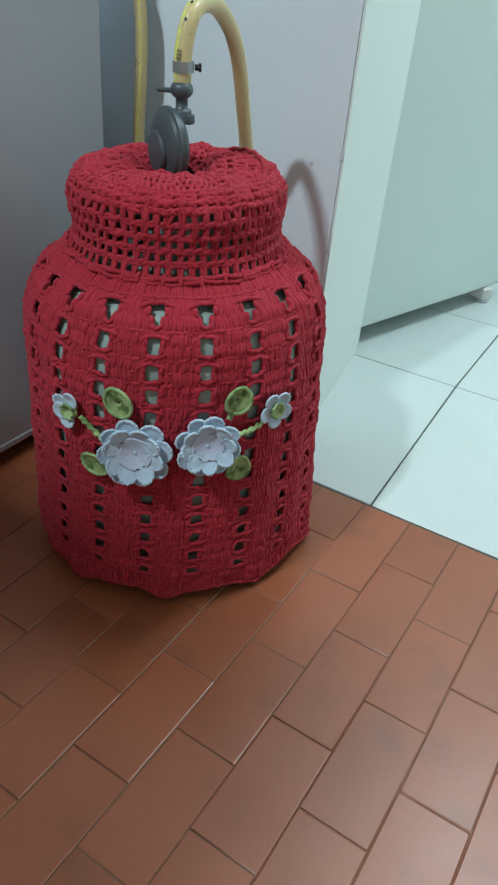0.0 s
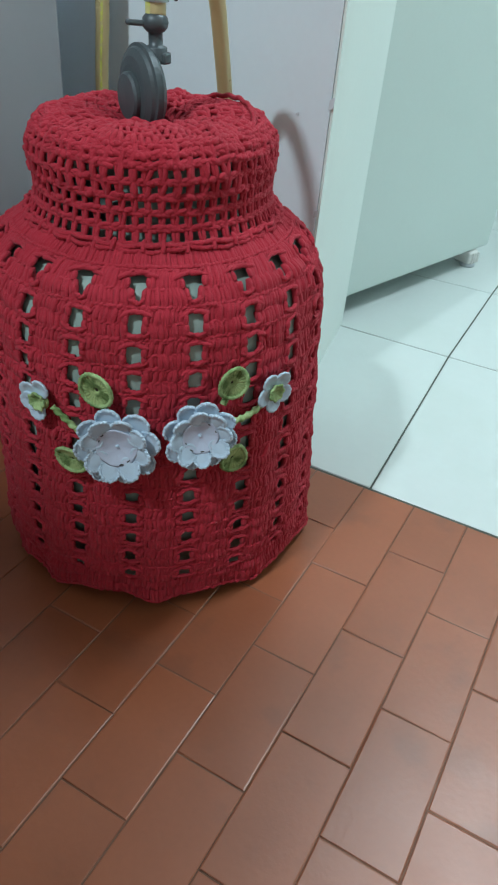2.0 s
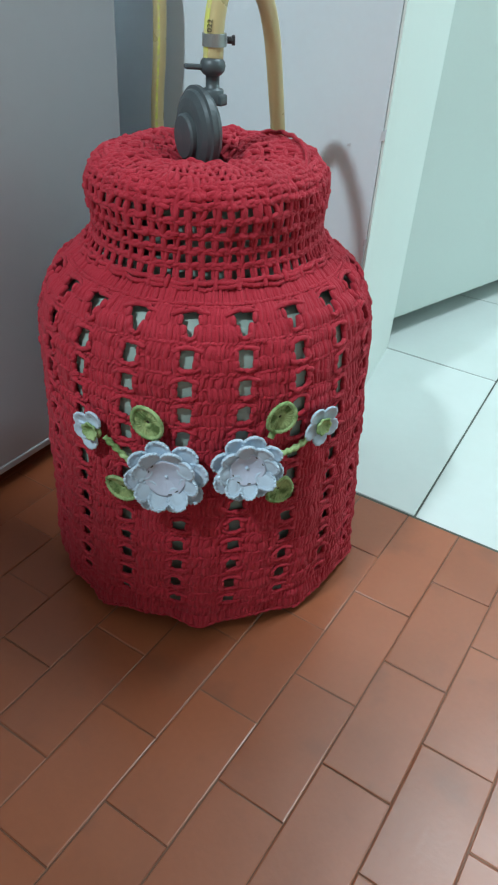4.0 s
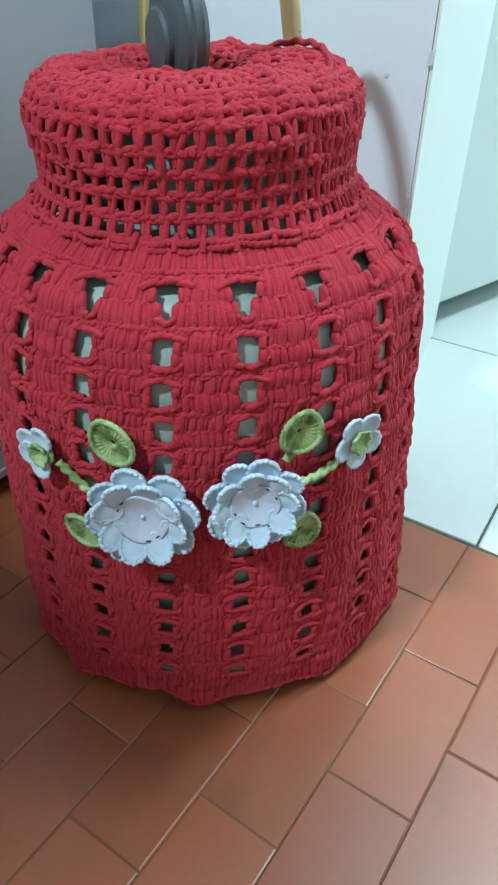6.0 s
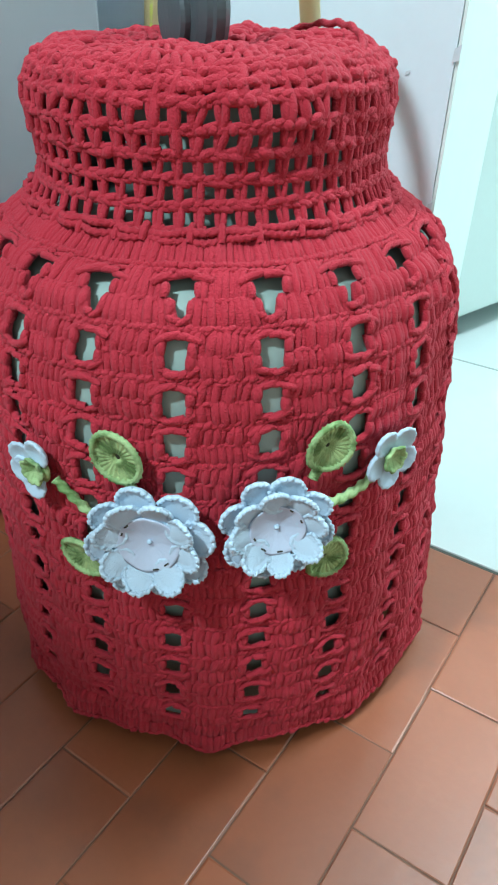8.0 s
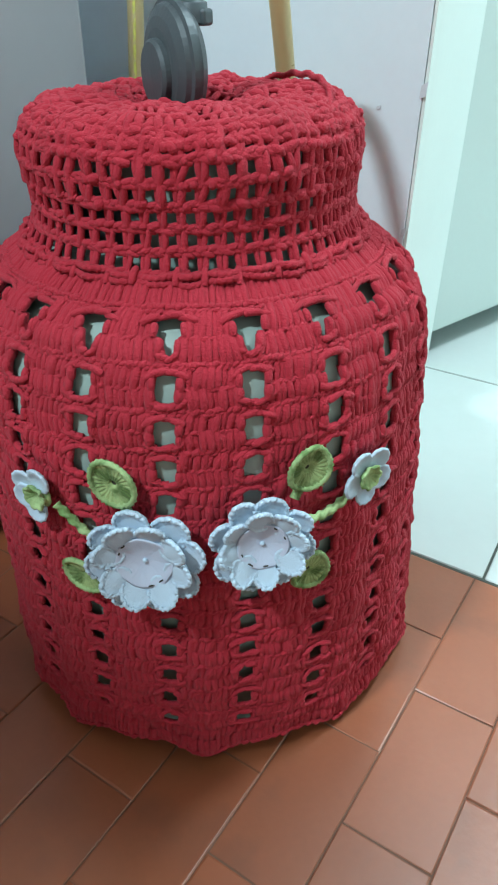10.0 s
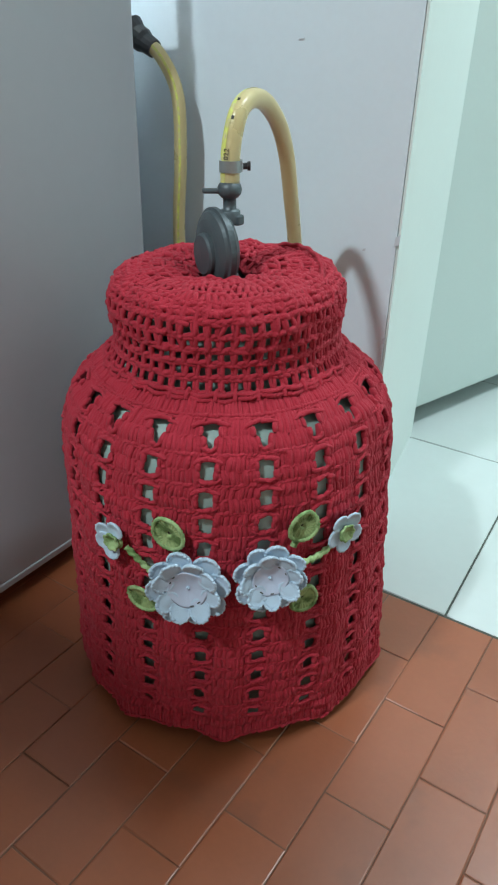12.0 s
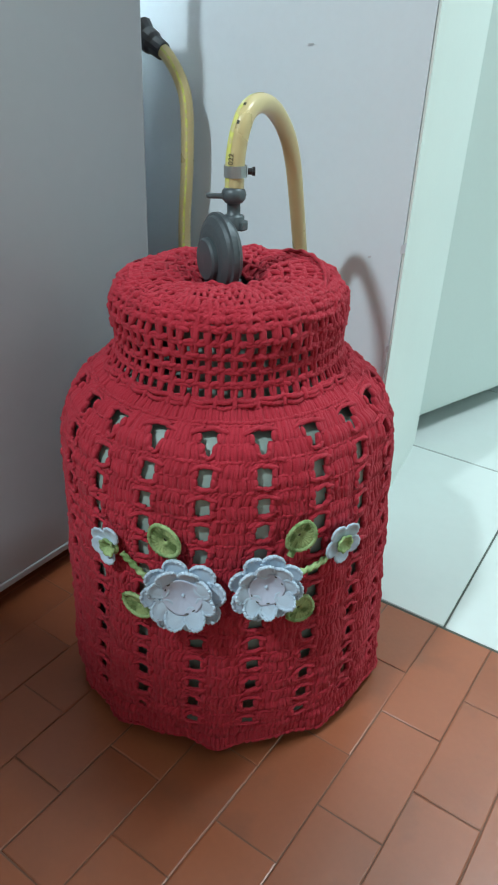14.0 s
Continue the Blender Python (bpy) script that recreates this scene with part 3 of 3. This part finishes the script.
def rim_cord():
    """A chain that stands up loosely along the back of the top."""
    path = []
    for i in range(121):
        t = i / 120
        a = math.radians(8 + 92 * t)
        r = 0.1040 - 0.012 * math.sin(math.pi * t)
        path.append(Vector((r * math.cos(a), r * math.sin(a), 0.4905 + 0.0125 * math.sin(math.pi * t) ** 0.8 + 0.0008 * math.sin(40 * t))))
    return tube(path, 0.0022, 8, 0.28, 40.0, up=Vector((0, 0, 1)))


part("rim_cord", rim_cord(), YARN, cover, "loose red chain at the edge of the top", True)


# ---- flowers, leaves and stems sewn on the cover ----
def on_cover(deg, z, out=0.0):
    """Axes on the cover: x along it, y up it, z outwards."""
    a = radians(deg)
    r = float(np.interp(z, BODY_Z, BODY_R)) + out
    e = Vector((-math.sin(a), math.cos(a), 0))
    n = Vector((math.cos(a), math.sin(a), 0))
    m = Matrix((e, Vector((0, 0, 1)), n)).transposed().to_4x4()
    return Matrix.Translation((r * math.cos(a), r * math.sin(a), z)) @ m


def pad_shape(m, outline, height, thick, rings=9, n=44, ribs=0, rib=0.0):
    """A soft crochet pad: outline(angle) gives the radius, height(x, y, rho) the lift."""
    bm = bmesh.new()
    for sign in (1, -1):
        rows = [[bm.verts.new(m @ Vector((0, 0, height(0, 0, 0) + sign * thick)))]]
        for i in range(1, rings + 1):
            rho = i / rings
            row = []
            for j in range(n):
                a = 2 * math.pi * j / n
                rr = outline(a) * rho
                x, y = rr * math.cos(a), rr * math.sin(a)
                t = thick * math.sqrt(max(0.0, 1 - rho ** 6)) * sign
                w = rib * rho * (1 - rho ** 8) * abs(math.sin(ribs * a / 2)) if sign > 0 else 0
                row.append(bm.verts.new(m @ Vector((x, y, height(x, y, rho) + t + w))))
            rows.append(row)
        for a, b in zip(rows, rows[1:]):
            for j in range(n):
                k = (j + 1) % n
                f = list(dict.fromkeys([a[j % len(a)], a[k % len(a)], b[k], b[j]]))
                bm.faces.new(f)
    bmesh.ops.remove_doubles(bm, verts=list(bm.verts), dist=1e-5)
    return bm


def s_wave(x):
    """A phase that differs from petal to petal."""
    return (x * 7919.0) % 3.1


def flower(deg, z, radius, tilt, spin, marks, label):
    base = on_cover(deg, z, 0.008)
    core = pad_shape(base, lambda a: radius * 0.55, lambda x, y, q: 0.002, 0.002, 5, 32)
    fl = part("flower", core, WHITE_YARN, cover, label, True)
    rng = random.Random(int(deg * 7))
    for layer, (num, mid, size, lift, curl) in enumerate(((8, 0.72, 0.315, 0.003, 0.004), (8, 0.58, 0.265, 0.0080, 0.010))):
        for i in range(num):
            a = 2 * math.pi * (i + 0.5 * layer) / num + spin + rng.uniform(-0.08, 0.08)
            size_i = radius * size * rng.uniform(0.92, 1.10)
            m = base @ tilt @ Matrix.Rotation(a, 4, "Z") @ Matrix.Translation((radius * mid, 0, lift + rng.uniform(-0.001, 0.001))) @ Matrix.Rotation(rng.uniform(-0.15, 0.15), 4, "X")
            c = curl * rng.uniform(0.7, 1.2)

            def outline(t, s=size_i):
                return s * (1.0 + 0.03 * math.cos(2 * t)) * (1 + 0.02 * math.cos(11 * t + s * 9000))

            def lift_of(x, y, q, s=size_i, c=c):
                return c * (x / s + 0.6) * 0.55 - 0.25 * c * (y / s) ** 2 + 0.0022 * math.exp(-((q - 0.85) / 0.1) ** 2)

            petal = part("petal", pad_shape(m, outline, lift_of, 0.0027, 9, 60, 18, 0.0006), WHITE_YARN, fl, smooth=True)
            edge = []
            for k in range(121):
                t = radians(-100 + 200 * k / 120)
                q = outline(t) * (0.93 + 0.055 * abs(math.sin(8 * t + s_wave(size_i))))
                x, y = q * math.cos(t), q * math.sin(t)
                edge.append(m @ Vector((x, y, lift_of(x, y, 0.93) + 0.0016 + 0.0011 * abs(math.sin(8 * t + s_wave(size_i))))))
            part("petal_edge", tube(edge, 0.0016, 8, 0.25, 22.0), WHITE_YARN, petal, smooth=True)
    cup = base @ tilt @ Matrix.Translation((0, 0, 0.0058))
    part("flower_centre", pad_shape(cup, lambda a: radius * 0.52 * (1 + 0.02 * math.cos(7 * a + spin)), lambda x, y, q: 0.0065 * q ** 2, 0.0012, 12, 64, 40, 0.0005), BEAD, fl, "pale lilac cupped flower centre", True)
    part("bead", revolve([(0, 0.0036), (0.0012, 0.0032), (0.0018, 0.002), (0.0014, 0.0004), (0, 0)], 12, cup), WHITE_YARN, fl, "small white bead", True)
    # gaps between stitches: their shade drawn as short black tubes
    for a, r, w in marks:
        q = cup @ Matrix.Rotation(a, 4, "Z") @ Matrix.Translation((radius * r, 0, 0.0060 * (r / 0.5) ** 2 + 0.0006))
        path = [q @ Vector((0.0004 * v * v, v * w, 0.0008 - 0.0005 * v * v)) for v in (-1.0, -0.4, 0.3, 1.0)]
        part("gap_shade", tube(path, 0.0006, 6), INK_AND_SHADE, fl, "shade of a gap between stitches, as a black tube")
    return fl


flower(-65.8, 0.2355, 0.0390, Matrix.Rotation(-0.10, 4, "X") @ Matrix.Rotation(0.06, 4, "Y"), 0.2, ((2.35, 0.47, 0.0016), (2.75, 0.45, 0.0010), (4.95, 0.46, 0.0020), (5.40, 0.44, 0.0017)), "bluish white crochet flower with two rings of petals")
flower(-42.8, 0.2460, 0.0342, Matrix.Rotation(-0.12, 4, "X") @ Matrix.Rotation(-0.10, 4, "Y"), 0.5, ((0.35, 0.45, 0.0012), (1.0, 0.46, 0.0010), (4.1, 0.46, 0.0019), (4.8, 0.45, 0.0017), (3.5, 0.44, 0.0009)), "bluish white crochet flower with two rings of petals")


def leaf(deg, z, length, width, turn, material, fold, label):
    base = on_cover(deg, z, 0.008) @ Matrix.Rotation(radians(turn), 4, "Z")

    def outline(a):
        e = 1 / math.sqrt((math.cos(a) / length) ** 2 + (math.sin(a) / width) ** 2)
        tip = math.exp(-(((a + math.pi) % (2 * math.pi) - math.pi) / 0.30) ** 2)
        return e * (1 + 0.05 * tip) * (1 + 0.02 * math.cos(30 * a))

    def height(x, y, q):
        return fold * abs(y) - 0.004 * math.exp(-(q / 0.12) ** 2) + 0.0012 * math.exp(-((q - 0.88) / 0.07) ** 2)

    lf = part("leaf", pad_shape(base, outline, height, 0.0018, 12, 120, 22, 0.0012), material, cover, label, True)
    rim = []
    for i in range(61):
        a = 2 * math.pi * i / 60
        r = outline(a) * 0.93
        x, y = r * math.cos(a), r * math.sin(a)
        rim.append(base @ Vector((x, y, height(x, y, 0.9) + 0.001)))
    part("leaf_edge", tube(rim, 0.0020, 8, 0.3, 24), MINT, lf, smooth=True)
    # the shade inside the open eye is a black cap
    part("leaf_eye", revolve([(0.0033, 0.0), (0.0026, 0.0009), (0, 0.0012)], 10, base @ Matrix.Translation((0, 0, -0.0012))), INK_AND_SHADE, lf, "eye of the leaf, its shade as a black cap")
    return lf


leaf(-71.2, 0.2915, 0.0185, 0.0150, 120, GREEN_YARN, 0.06, "green crochet leaf with radial stitches")
leaf(-33.0, 0.2955, 0.0165, 0.0155, 62, GREEN_YARN, 0.22, "green crochet leaf folded along its middle")
leaf(-80.4, 0.2070, 0.0180, 0.0130, 165, GREEN_YARN, 0.20, "green crochet leaf, curled at the edge")
leaf(-32.4, 0.2085, 0.0155, 0.0145, 60, GREEN_YARN, 0.2, "small green crochet leaf folded in two")


def bud(deg, z, size, turns, label):
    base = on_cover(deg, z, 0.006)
    core = part("bud", pad_shape(base, lambda a: size * 0.5, lambda x, y, q: 0.003, 0.002, 5, 24), GREEN_YARN, cover, label, True)
    for a in turns:
        m = base @ Matrix.Rotation(radians(a), 4, "Z") @ Matrix.Translation((size * 0.66, 0, 0.003)) @ Matrix.Rotation(-0.15, 4, "Y")
        part("bud_petal", pad_shape(m, lambda t: size * 0.48 * (1 + 0.04 * math.cos(11 * t)), lambda x, y, q: 0.003 * q ** 2, 0.0017, 8, 40, 20, 0.001), WHITE_YARN, core, "bluish white petal", True)
    part("bud_eye", pad_shape(base @ Matrix.Translation((0, 0, 0.0045)), lambda a: size * 0.46 * (1 + 0.10 * math.cos(7 * a)), lambda x, y, q: 0.0050 * q ** 2, 0.0018, 9, 42, 14, 0.0012), MINT, core, "green crochet bud centre", True)
    return core


bud(-89.9, 0.2655, 0.0215, (75, 150, 255, 200), "small white crochet bud with a green centre")
bud(-18.4, 0.2720, 0.0210, (45, 120, 190, 265, 335), "small white crochet bud with a green centre")


def stem(points, label):
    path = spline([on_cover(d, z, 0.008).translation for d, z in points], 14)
    return part("stem", tube(path, 0.0030, 12, 0.28, 5.0), MINT, cover, label, True)


stem([(-86.0, 0.2610), (-82.5, 0.2530), (-79.0, 0.2445), (-76.5, 0.2400)], "mint green crochet cord stem")
stem([(-21.5, 0.2620), (-25.0, 0.2560), (-29.0, 0.2520), (-32.5, 0.2510)], "mint green crochet cord stem")
stem([(-69.6, 0.2750), (-69.0, 0.2700)], "short mint green cord")
stem([(-34.6, 0.2800), (-35.6, 0.2730)], "short mint green cord")


# ---- regulator and hose ----
regulator = thing("gas_regulator", "grey cast metal gas regulator on the cylinder valve", "gas regulator", (-0.150, 0.937, 0.461))
face = pose(-0.002, -0.004, 0.053, 90, 0, -28) @ Matrix.Scale(1.05, 4)
part("regulator_body", revolve([(0, -0.013), (0.022, -0.013), (0.031, -0.010), (0.0355, -0.005), (0.0355, -0.003), (0.0383, -0.002), (0.0383, 0.002), (0.0355, 0.003),
                                (0.034, 0.006), (0.028, 0.009), (0.0215, 0.010), (0, 0.0102)], 48, face), ZAMAK, regulator, smooth=False)
part("regulator_cap", revolve([(0.0205, 0.006), (0.0200, 0.0135), (0.0180, 0.0155), (0, 0.016)], 40, face @ Matrix.Translation((0, -0.004, 0))), ZAMAK, regulator, "flat round grey cap")
part("inlet", revolve([(0.014, 0.0), (0.014, 0.012), (0.019, 0.014), (0.019, 0.026), (0.010, 0.032), (0, 0.032)], 8), ZAMAK, regulator, "hexagonal nut")
part("outlet", revolve([(0.0105, 0.078), (0.0105, 0.089), (0.0095, 0.090), (0.0065, 0.091), (0.0065, 0.101), (0.0085, 0.102), (0.0112, 0.105), (0.0122, 0.109), (0.0112, 0.113), (0.0085, 0.116),
                        (0.0070, 0.1165), (0.0070, 0.132), (0, 0.132)], 28, Matrix.Translation((0.007, 0.008, 0))), ZAMAK, regulator, "stepped outlet with round tap", True)
handle = box(-0.0045, -0.024, 0.1075, 0.0045, 0.004, 0.1120, 0.0020)
for v in handle.verts:
    v.co.z -= 0.10 * (v.co.y + 0.010) if v.co.y > -0.014 else 0.0
bmesh.ops.transform(handle, matrix=Matrix.Translation((0.005, 0.006, -0.001)) @ Matrix.Rotation(radians(-42), 4, "Z"), verts=list(handle.verts))
part("tap_lever", handle, ZAMAK, regulator, "short tap lever")
part("lug", box(0.004, 0.004, 0.076, 0.020, 0.015, 0.086, 0.002), ZAMAK, regulator)

hose = thing("gas_hose", "translucent yellow gas hose arching from regulator to stove", "gas hose", (0, 0, 0))
HOSE_PATH = spline([(-0.143, 0.946, 0.575), (-0.1425, 0.948, 0.608), (-0.142, 0.96, 0.637), (-0.1483, 0.989, 0.647), (-0.1598, 1.0321, 0.6412), (-0.1696, 1.0745, 0.6163),
                    (-0.1783, 1.106, 0.5806), (-0.1875, 1.1338, 0.5276), (-0.1978, 1.162, 0.4724),
                    (-0.205, 1.182, 0.42), (-0.205, 1.19, 0.32), (-0.205, 1.19, 0.20), (-0.22, 1.19, 0.06), (-0.30, 1.195, 0.012), (-0.4, 1.21, 0.06), (-0.425, 1.205, 0.25), (-0.4287, 1.2061, 0.4371), (-0.4171, 1.2029, 0.5426), (-0.415, 1.2029, 0.6165), (-0.4245, 1.2029, 0.6534), (-0.4477, 1.2029, 0.684), (-0.4709, 1.2008, 0.6977)], 10)
part("tube", tube(HOSE_PATH, 0.0092, 20), HOSE, hose, smooth=True)
part("stripe", tube(HOSE_PATH[:125], 0.0092, 6, arc=(-0.85, 0.05), lift=0.0003), STRIPE, hose, "yellow printed stripe", True)
part("stripe", tube(HOSE_PATH[-75:-6], 0.0092, 6, arc=(0.00, 0.34), lift=0.0003, up=Vector((0.65, -0.75, 0))), STRIPE, hose, "yellow printed stripe", True)
clamp = part("clamp", revolve([(0.0098, 0.0), (0.0112, 0.0), (0.0112, 0.0105), (0.0098, 0.0105), (0.0098, 0.0)], 28, Matrix.Translation((-0.1427, 0.9472, 0.5860))), CLAMP, hose, "grey metal hose clamp")
part("clamp_screw", revolve([(0, 0), (0.0030, 0), (0.0030, 0.004), (0.0042, 0.0042), (0.0042, 0.0070), (0, 0.0070)], 8, Matrix.Translation((-0.1335, 0.9545, 0.5910)) @ pose(0, 0, 0, 0, 90, 38)), BLACK, clamp, "dark clamp screw")
part("end_fitting", revolve([(0, 0), (0.012, 0), (0.013, 0.016), (0.016, 0.022), (0.016, 0.034), (0.022, 0.046), (0, 0.05)], 14, Matrix.Translation((-0.4541, 1.2029, 0.6882)) @ pose(0, 0, 0, 0, -62, 0)), BLACK, hose, "black rubber hose end")


def hose_letters(text, k, size):
    """Printing that runs along the hose at step k of its path."""
    d = (HOSE_PATH[k + 1] - HOSE_PATH[k - 1]).normalized()
    out = Vector((0.20, -0.98, 0))
    out = (out - d * out.dot(d)).normalized()
    m = Matrix((d, out.cross(d), out)).transposed().to_4x4()
    cu = bpy.data.curves.new("printing", "FONT")
    cu.body, cu.size, cu.extrude, cu.align_x, cu.align_y = text, size, 0.0001, "CENTER", "CENTER"
    cu.materials.append(INK_AND_SHADE)
    ob = new("printing", cu)
    ob.matrix_world = Matrix.Translation(HOSE_PATH[k] + out * 0.0100) @ m
    ob.parent = hose
    ob["label"] = "black printed figures"
    return ob


hose_letters("022", 8, 0.0070)
for k in (17, 22):
    d = (HOSE_PATH[k + 1] - HOSE_PATH[k - 1]).normalized()
    o = Vector((0.2, -0.98, 0))
    o = (o - d * o.dot(d)).normalized()
    m = Matrix.Translation(HOSE_PATH[k] + o * 0.0096) @ Matrix((d, o.cross(d), o)).transposed().to_4x4()
    bar = box(-0.0016, -0.0012, -0.0002, 0.0016, 0.0012, 0.0002)
    bmesh.ops.transform(bar, matrix=m, verts=list(bar.verts))
    part("printing_bar", bar, INK_AND_SHADE, hose, "unreadable dark printing")


# ---- stove ----
stove = thing("stove", "white enamelled gas stove with glass lid raised", "stove", (-0.440, 1.128, 0))
part("stove_body", box(-0.50, -0.60, 0.026, 0.0, 0.0, 0.778, 0.006, LEAN), ENAMEL, stove)
part("bottom_flange", box(-0.06, -0.598, 0.0245, 0.0025, -0.002, 0.0355, 0.002, LEAN), ENAMEL, stove, "folded bottom edge of the side panel")
part("cooktop", box(-0.505, -0.61, 0.779, 0.003, 0.002, 0.800, 0.006, LEAN), ENAMEL, stove)
lid = part("lid_glass", box(-0.47, -0.012, 0.818, -0.03, -0.006, 1.23, 0.001, LEAN), GLASS, stove, "raised clear glass lid")
lid.visible_shadow = False
for x in (-0.496, -0.026):
    part("lid_rail", box(x, -0.016, 0.8005, x + 0.024, -0.002, 1.24, 0.002, LEAN), BLACK, stove, "dark lid rail")
for x, y in ((-0.46, -0.55), (-0.04, -0.55), (-0.46, -0.06), (-0.04, -0.06)):
    part("foot", revolve([(0, 0), (0.018, 0), (0.018, 0.008), (0.010, 0.012), (0.010, 0.0258), (0, 0.0258)], 14, Matrix.Translation((x, y, 0))), BLACK, stove, "black stove foot")


# ---- refrigerator ----
fridge = thing("refrigerator", "white refrigerator on short plastic feet", "refrigerator", (-0.188, 1.606, 0))
turn = math.atan2(0.168, 0.516)
fridge.rotation_euler = (0, 0, -turn)
part("fridge_body", box(-0.55, 0.0, 0.041, 0.0, 0.56, 1.62, 0.008, LEAN), FRIDGE, fridge)
for x, y in ((-0.014, 0.500), (-0.5, 0.515), (-0.5, 0.05)):
    f = part("foot", box(x - 0.030, y - 0.022, 0.0085, x + 0.020, y + 0.014, 0.0405, 0.007, seg=3), PLASTER, fridge, "white plastic levelling foot")
    part("foot_pad", revolve([(0, 0), (0.017, 0), (0.019, 0.003), (0.016, 0.008), (0, 0.0082)], 20, Matrix.Translation((x + 0.004, y - 0.002, 0))), CHIP, f, "grey foot pad")
    for k in (-0.012, -0.002, 0.008):
        part("foot_rib", box(x + 0.0202, y + k - 0.003, 0.011, x + 0.0235, y + k + 0.003, 0.037, 0.0012), PLASTER, f)


# ---- floor tiles, the nearest as pieces ----
def tile_mesh(name, w, l, edge, thick=0.012, wobble=0.0, seed=1):
    rng = random.Random(seed)
    me = bpy.data.meshes.new(name)
    v = []
    for z, s in ((-thick, 0.0), (-edge * 0.9, 0.0), (-edge * 0.3, edge * 0.35), (0.0, edge)):
        for sx, sy in ((-1, -1), (1, -1), (1, 1), (-1, 1)):
            v.append((sx * (w / 2 - s) + rng.uniform(-wobble, wobble), sy * (l / 2 - s) + rng.uniform(-wobble, wobble), z))
    f = [(12, 13, 14, 15)]
    for k in (0, 4, 8):
        for i in range(4):
            j = (i + 1) % 4
            f.append((k + i, k + j, k + 4 + j, k + 4 + i))
    me.from_pydata(v, [], f)
    me.update()
    return me


rng = random.Random(5)
KINDS = [tile_mesh("tile", TILE_W - 0.0014, TILE_L - 0.0014, 0.0010, 0.012, 0.0005, s) for s in range(6)]
for me in KINDS:
    me.materials.append(TERRACOTTA)
CUTS = {}
far_v, far_f = [], []
for col in range(-20, 19):
    x = (col + 0.5) * TILE_W
    odd = col % 2 != 0
    y0 = 0.9515 if odd else 0.8745
    for k in range(-2, 24):
        lo, hi = y0 - k * TILE_L, y0 - k * TILE_L + TILE_L
        if hi > EDGE_Y - 0.04:
            hi = EDGE_Y - 0.001
        if hi - lo < 0.040 or x < -1.57 or x > 1.47 or lo < -2.38:
            continue
        near = -0.50 < x < 0.72 and lo > 0.10
        if near:
            if abs(hi - lo - TILE_L) < 0.002:
                me = KINDS[rng.randrange(6)]
            else:
                key = round(hi - lo, 3)
                if key not in CUTS:
                    CUTS[key] = tile_mesh("tile", TILE_W - 0.0014, hi - lo - 0.0014, 0.0010, 0.012, 0.0005, 40)
                    CUTS[key].materials.append(TERRACOTTA)
                me = CUTS[key]
            ob = new("tile", me)
            ob.parent = floor
            ob.location = (x, (lo + hi) / 2, rng.uniform(-0.0005, 0.0005))
            ob.rotation_euler = (rng.uniform(-0.004, 0.004), rng.uniform(-0.004, 0.004), rng.choice((0, math.pi)))
        else:
            b = len(far_v)
            for z, s in ((-0.004, 0.0), (0.0, 0.002)):
                for sx, sy in ((-1, -1), (1, -1), (1, 1), (-1, 1)):
                    far_v.append((x + sx * (TILE_W / 2 - 0.002 - s), (lo + hi) / 2 + sy * ((hi - lo) / 2 - 0.002 - s), z))
            far_f.append((b + 4, b + 5, b + 6, b + 7))
            for i in range(4):
                j = (i + 1) % 4
                far_f.append((b + i, b + j, b + 4 + j, b + 4 + i))
me = bpy.data.meshes.new("far_tiles")
me.from_pydata(far_v, [], far_f)
tagged(finish("far_tiles", me, TERRACOTTA, floor), kind="stuff")

YS = (EDGE_Y + 0.003, 1.589, 1.945, 2.395, 2.62)
for i, (ya, yb) in enumerate(zip(YS, YS[1:])):
    for k in range(-2, 4):
        xa = 0.083 + 0.45 * k - 0.05 * (min(ya, 1.7) - 1.13)
        bm = box(xa + 0.0015, ya + 0.0015, -0.01, min(xa + 0.4485, 1.498), yb - 0.0015, 0.0, 0.0012, seg=1)
        for v in bm.verts:
            v.co.x -= 0.05 * (min(v.co.y, 1.7) - min(ya, 1.7))
        part("floor_tile", bm, WHITE_TILE, floor_passage)
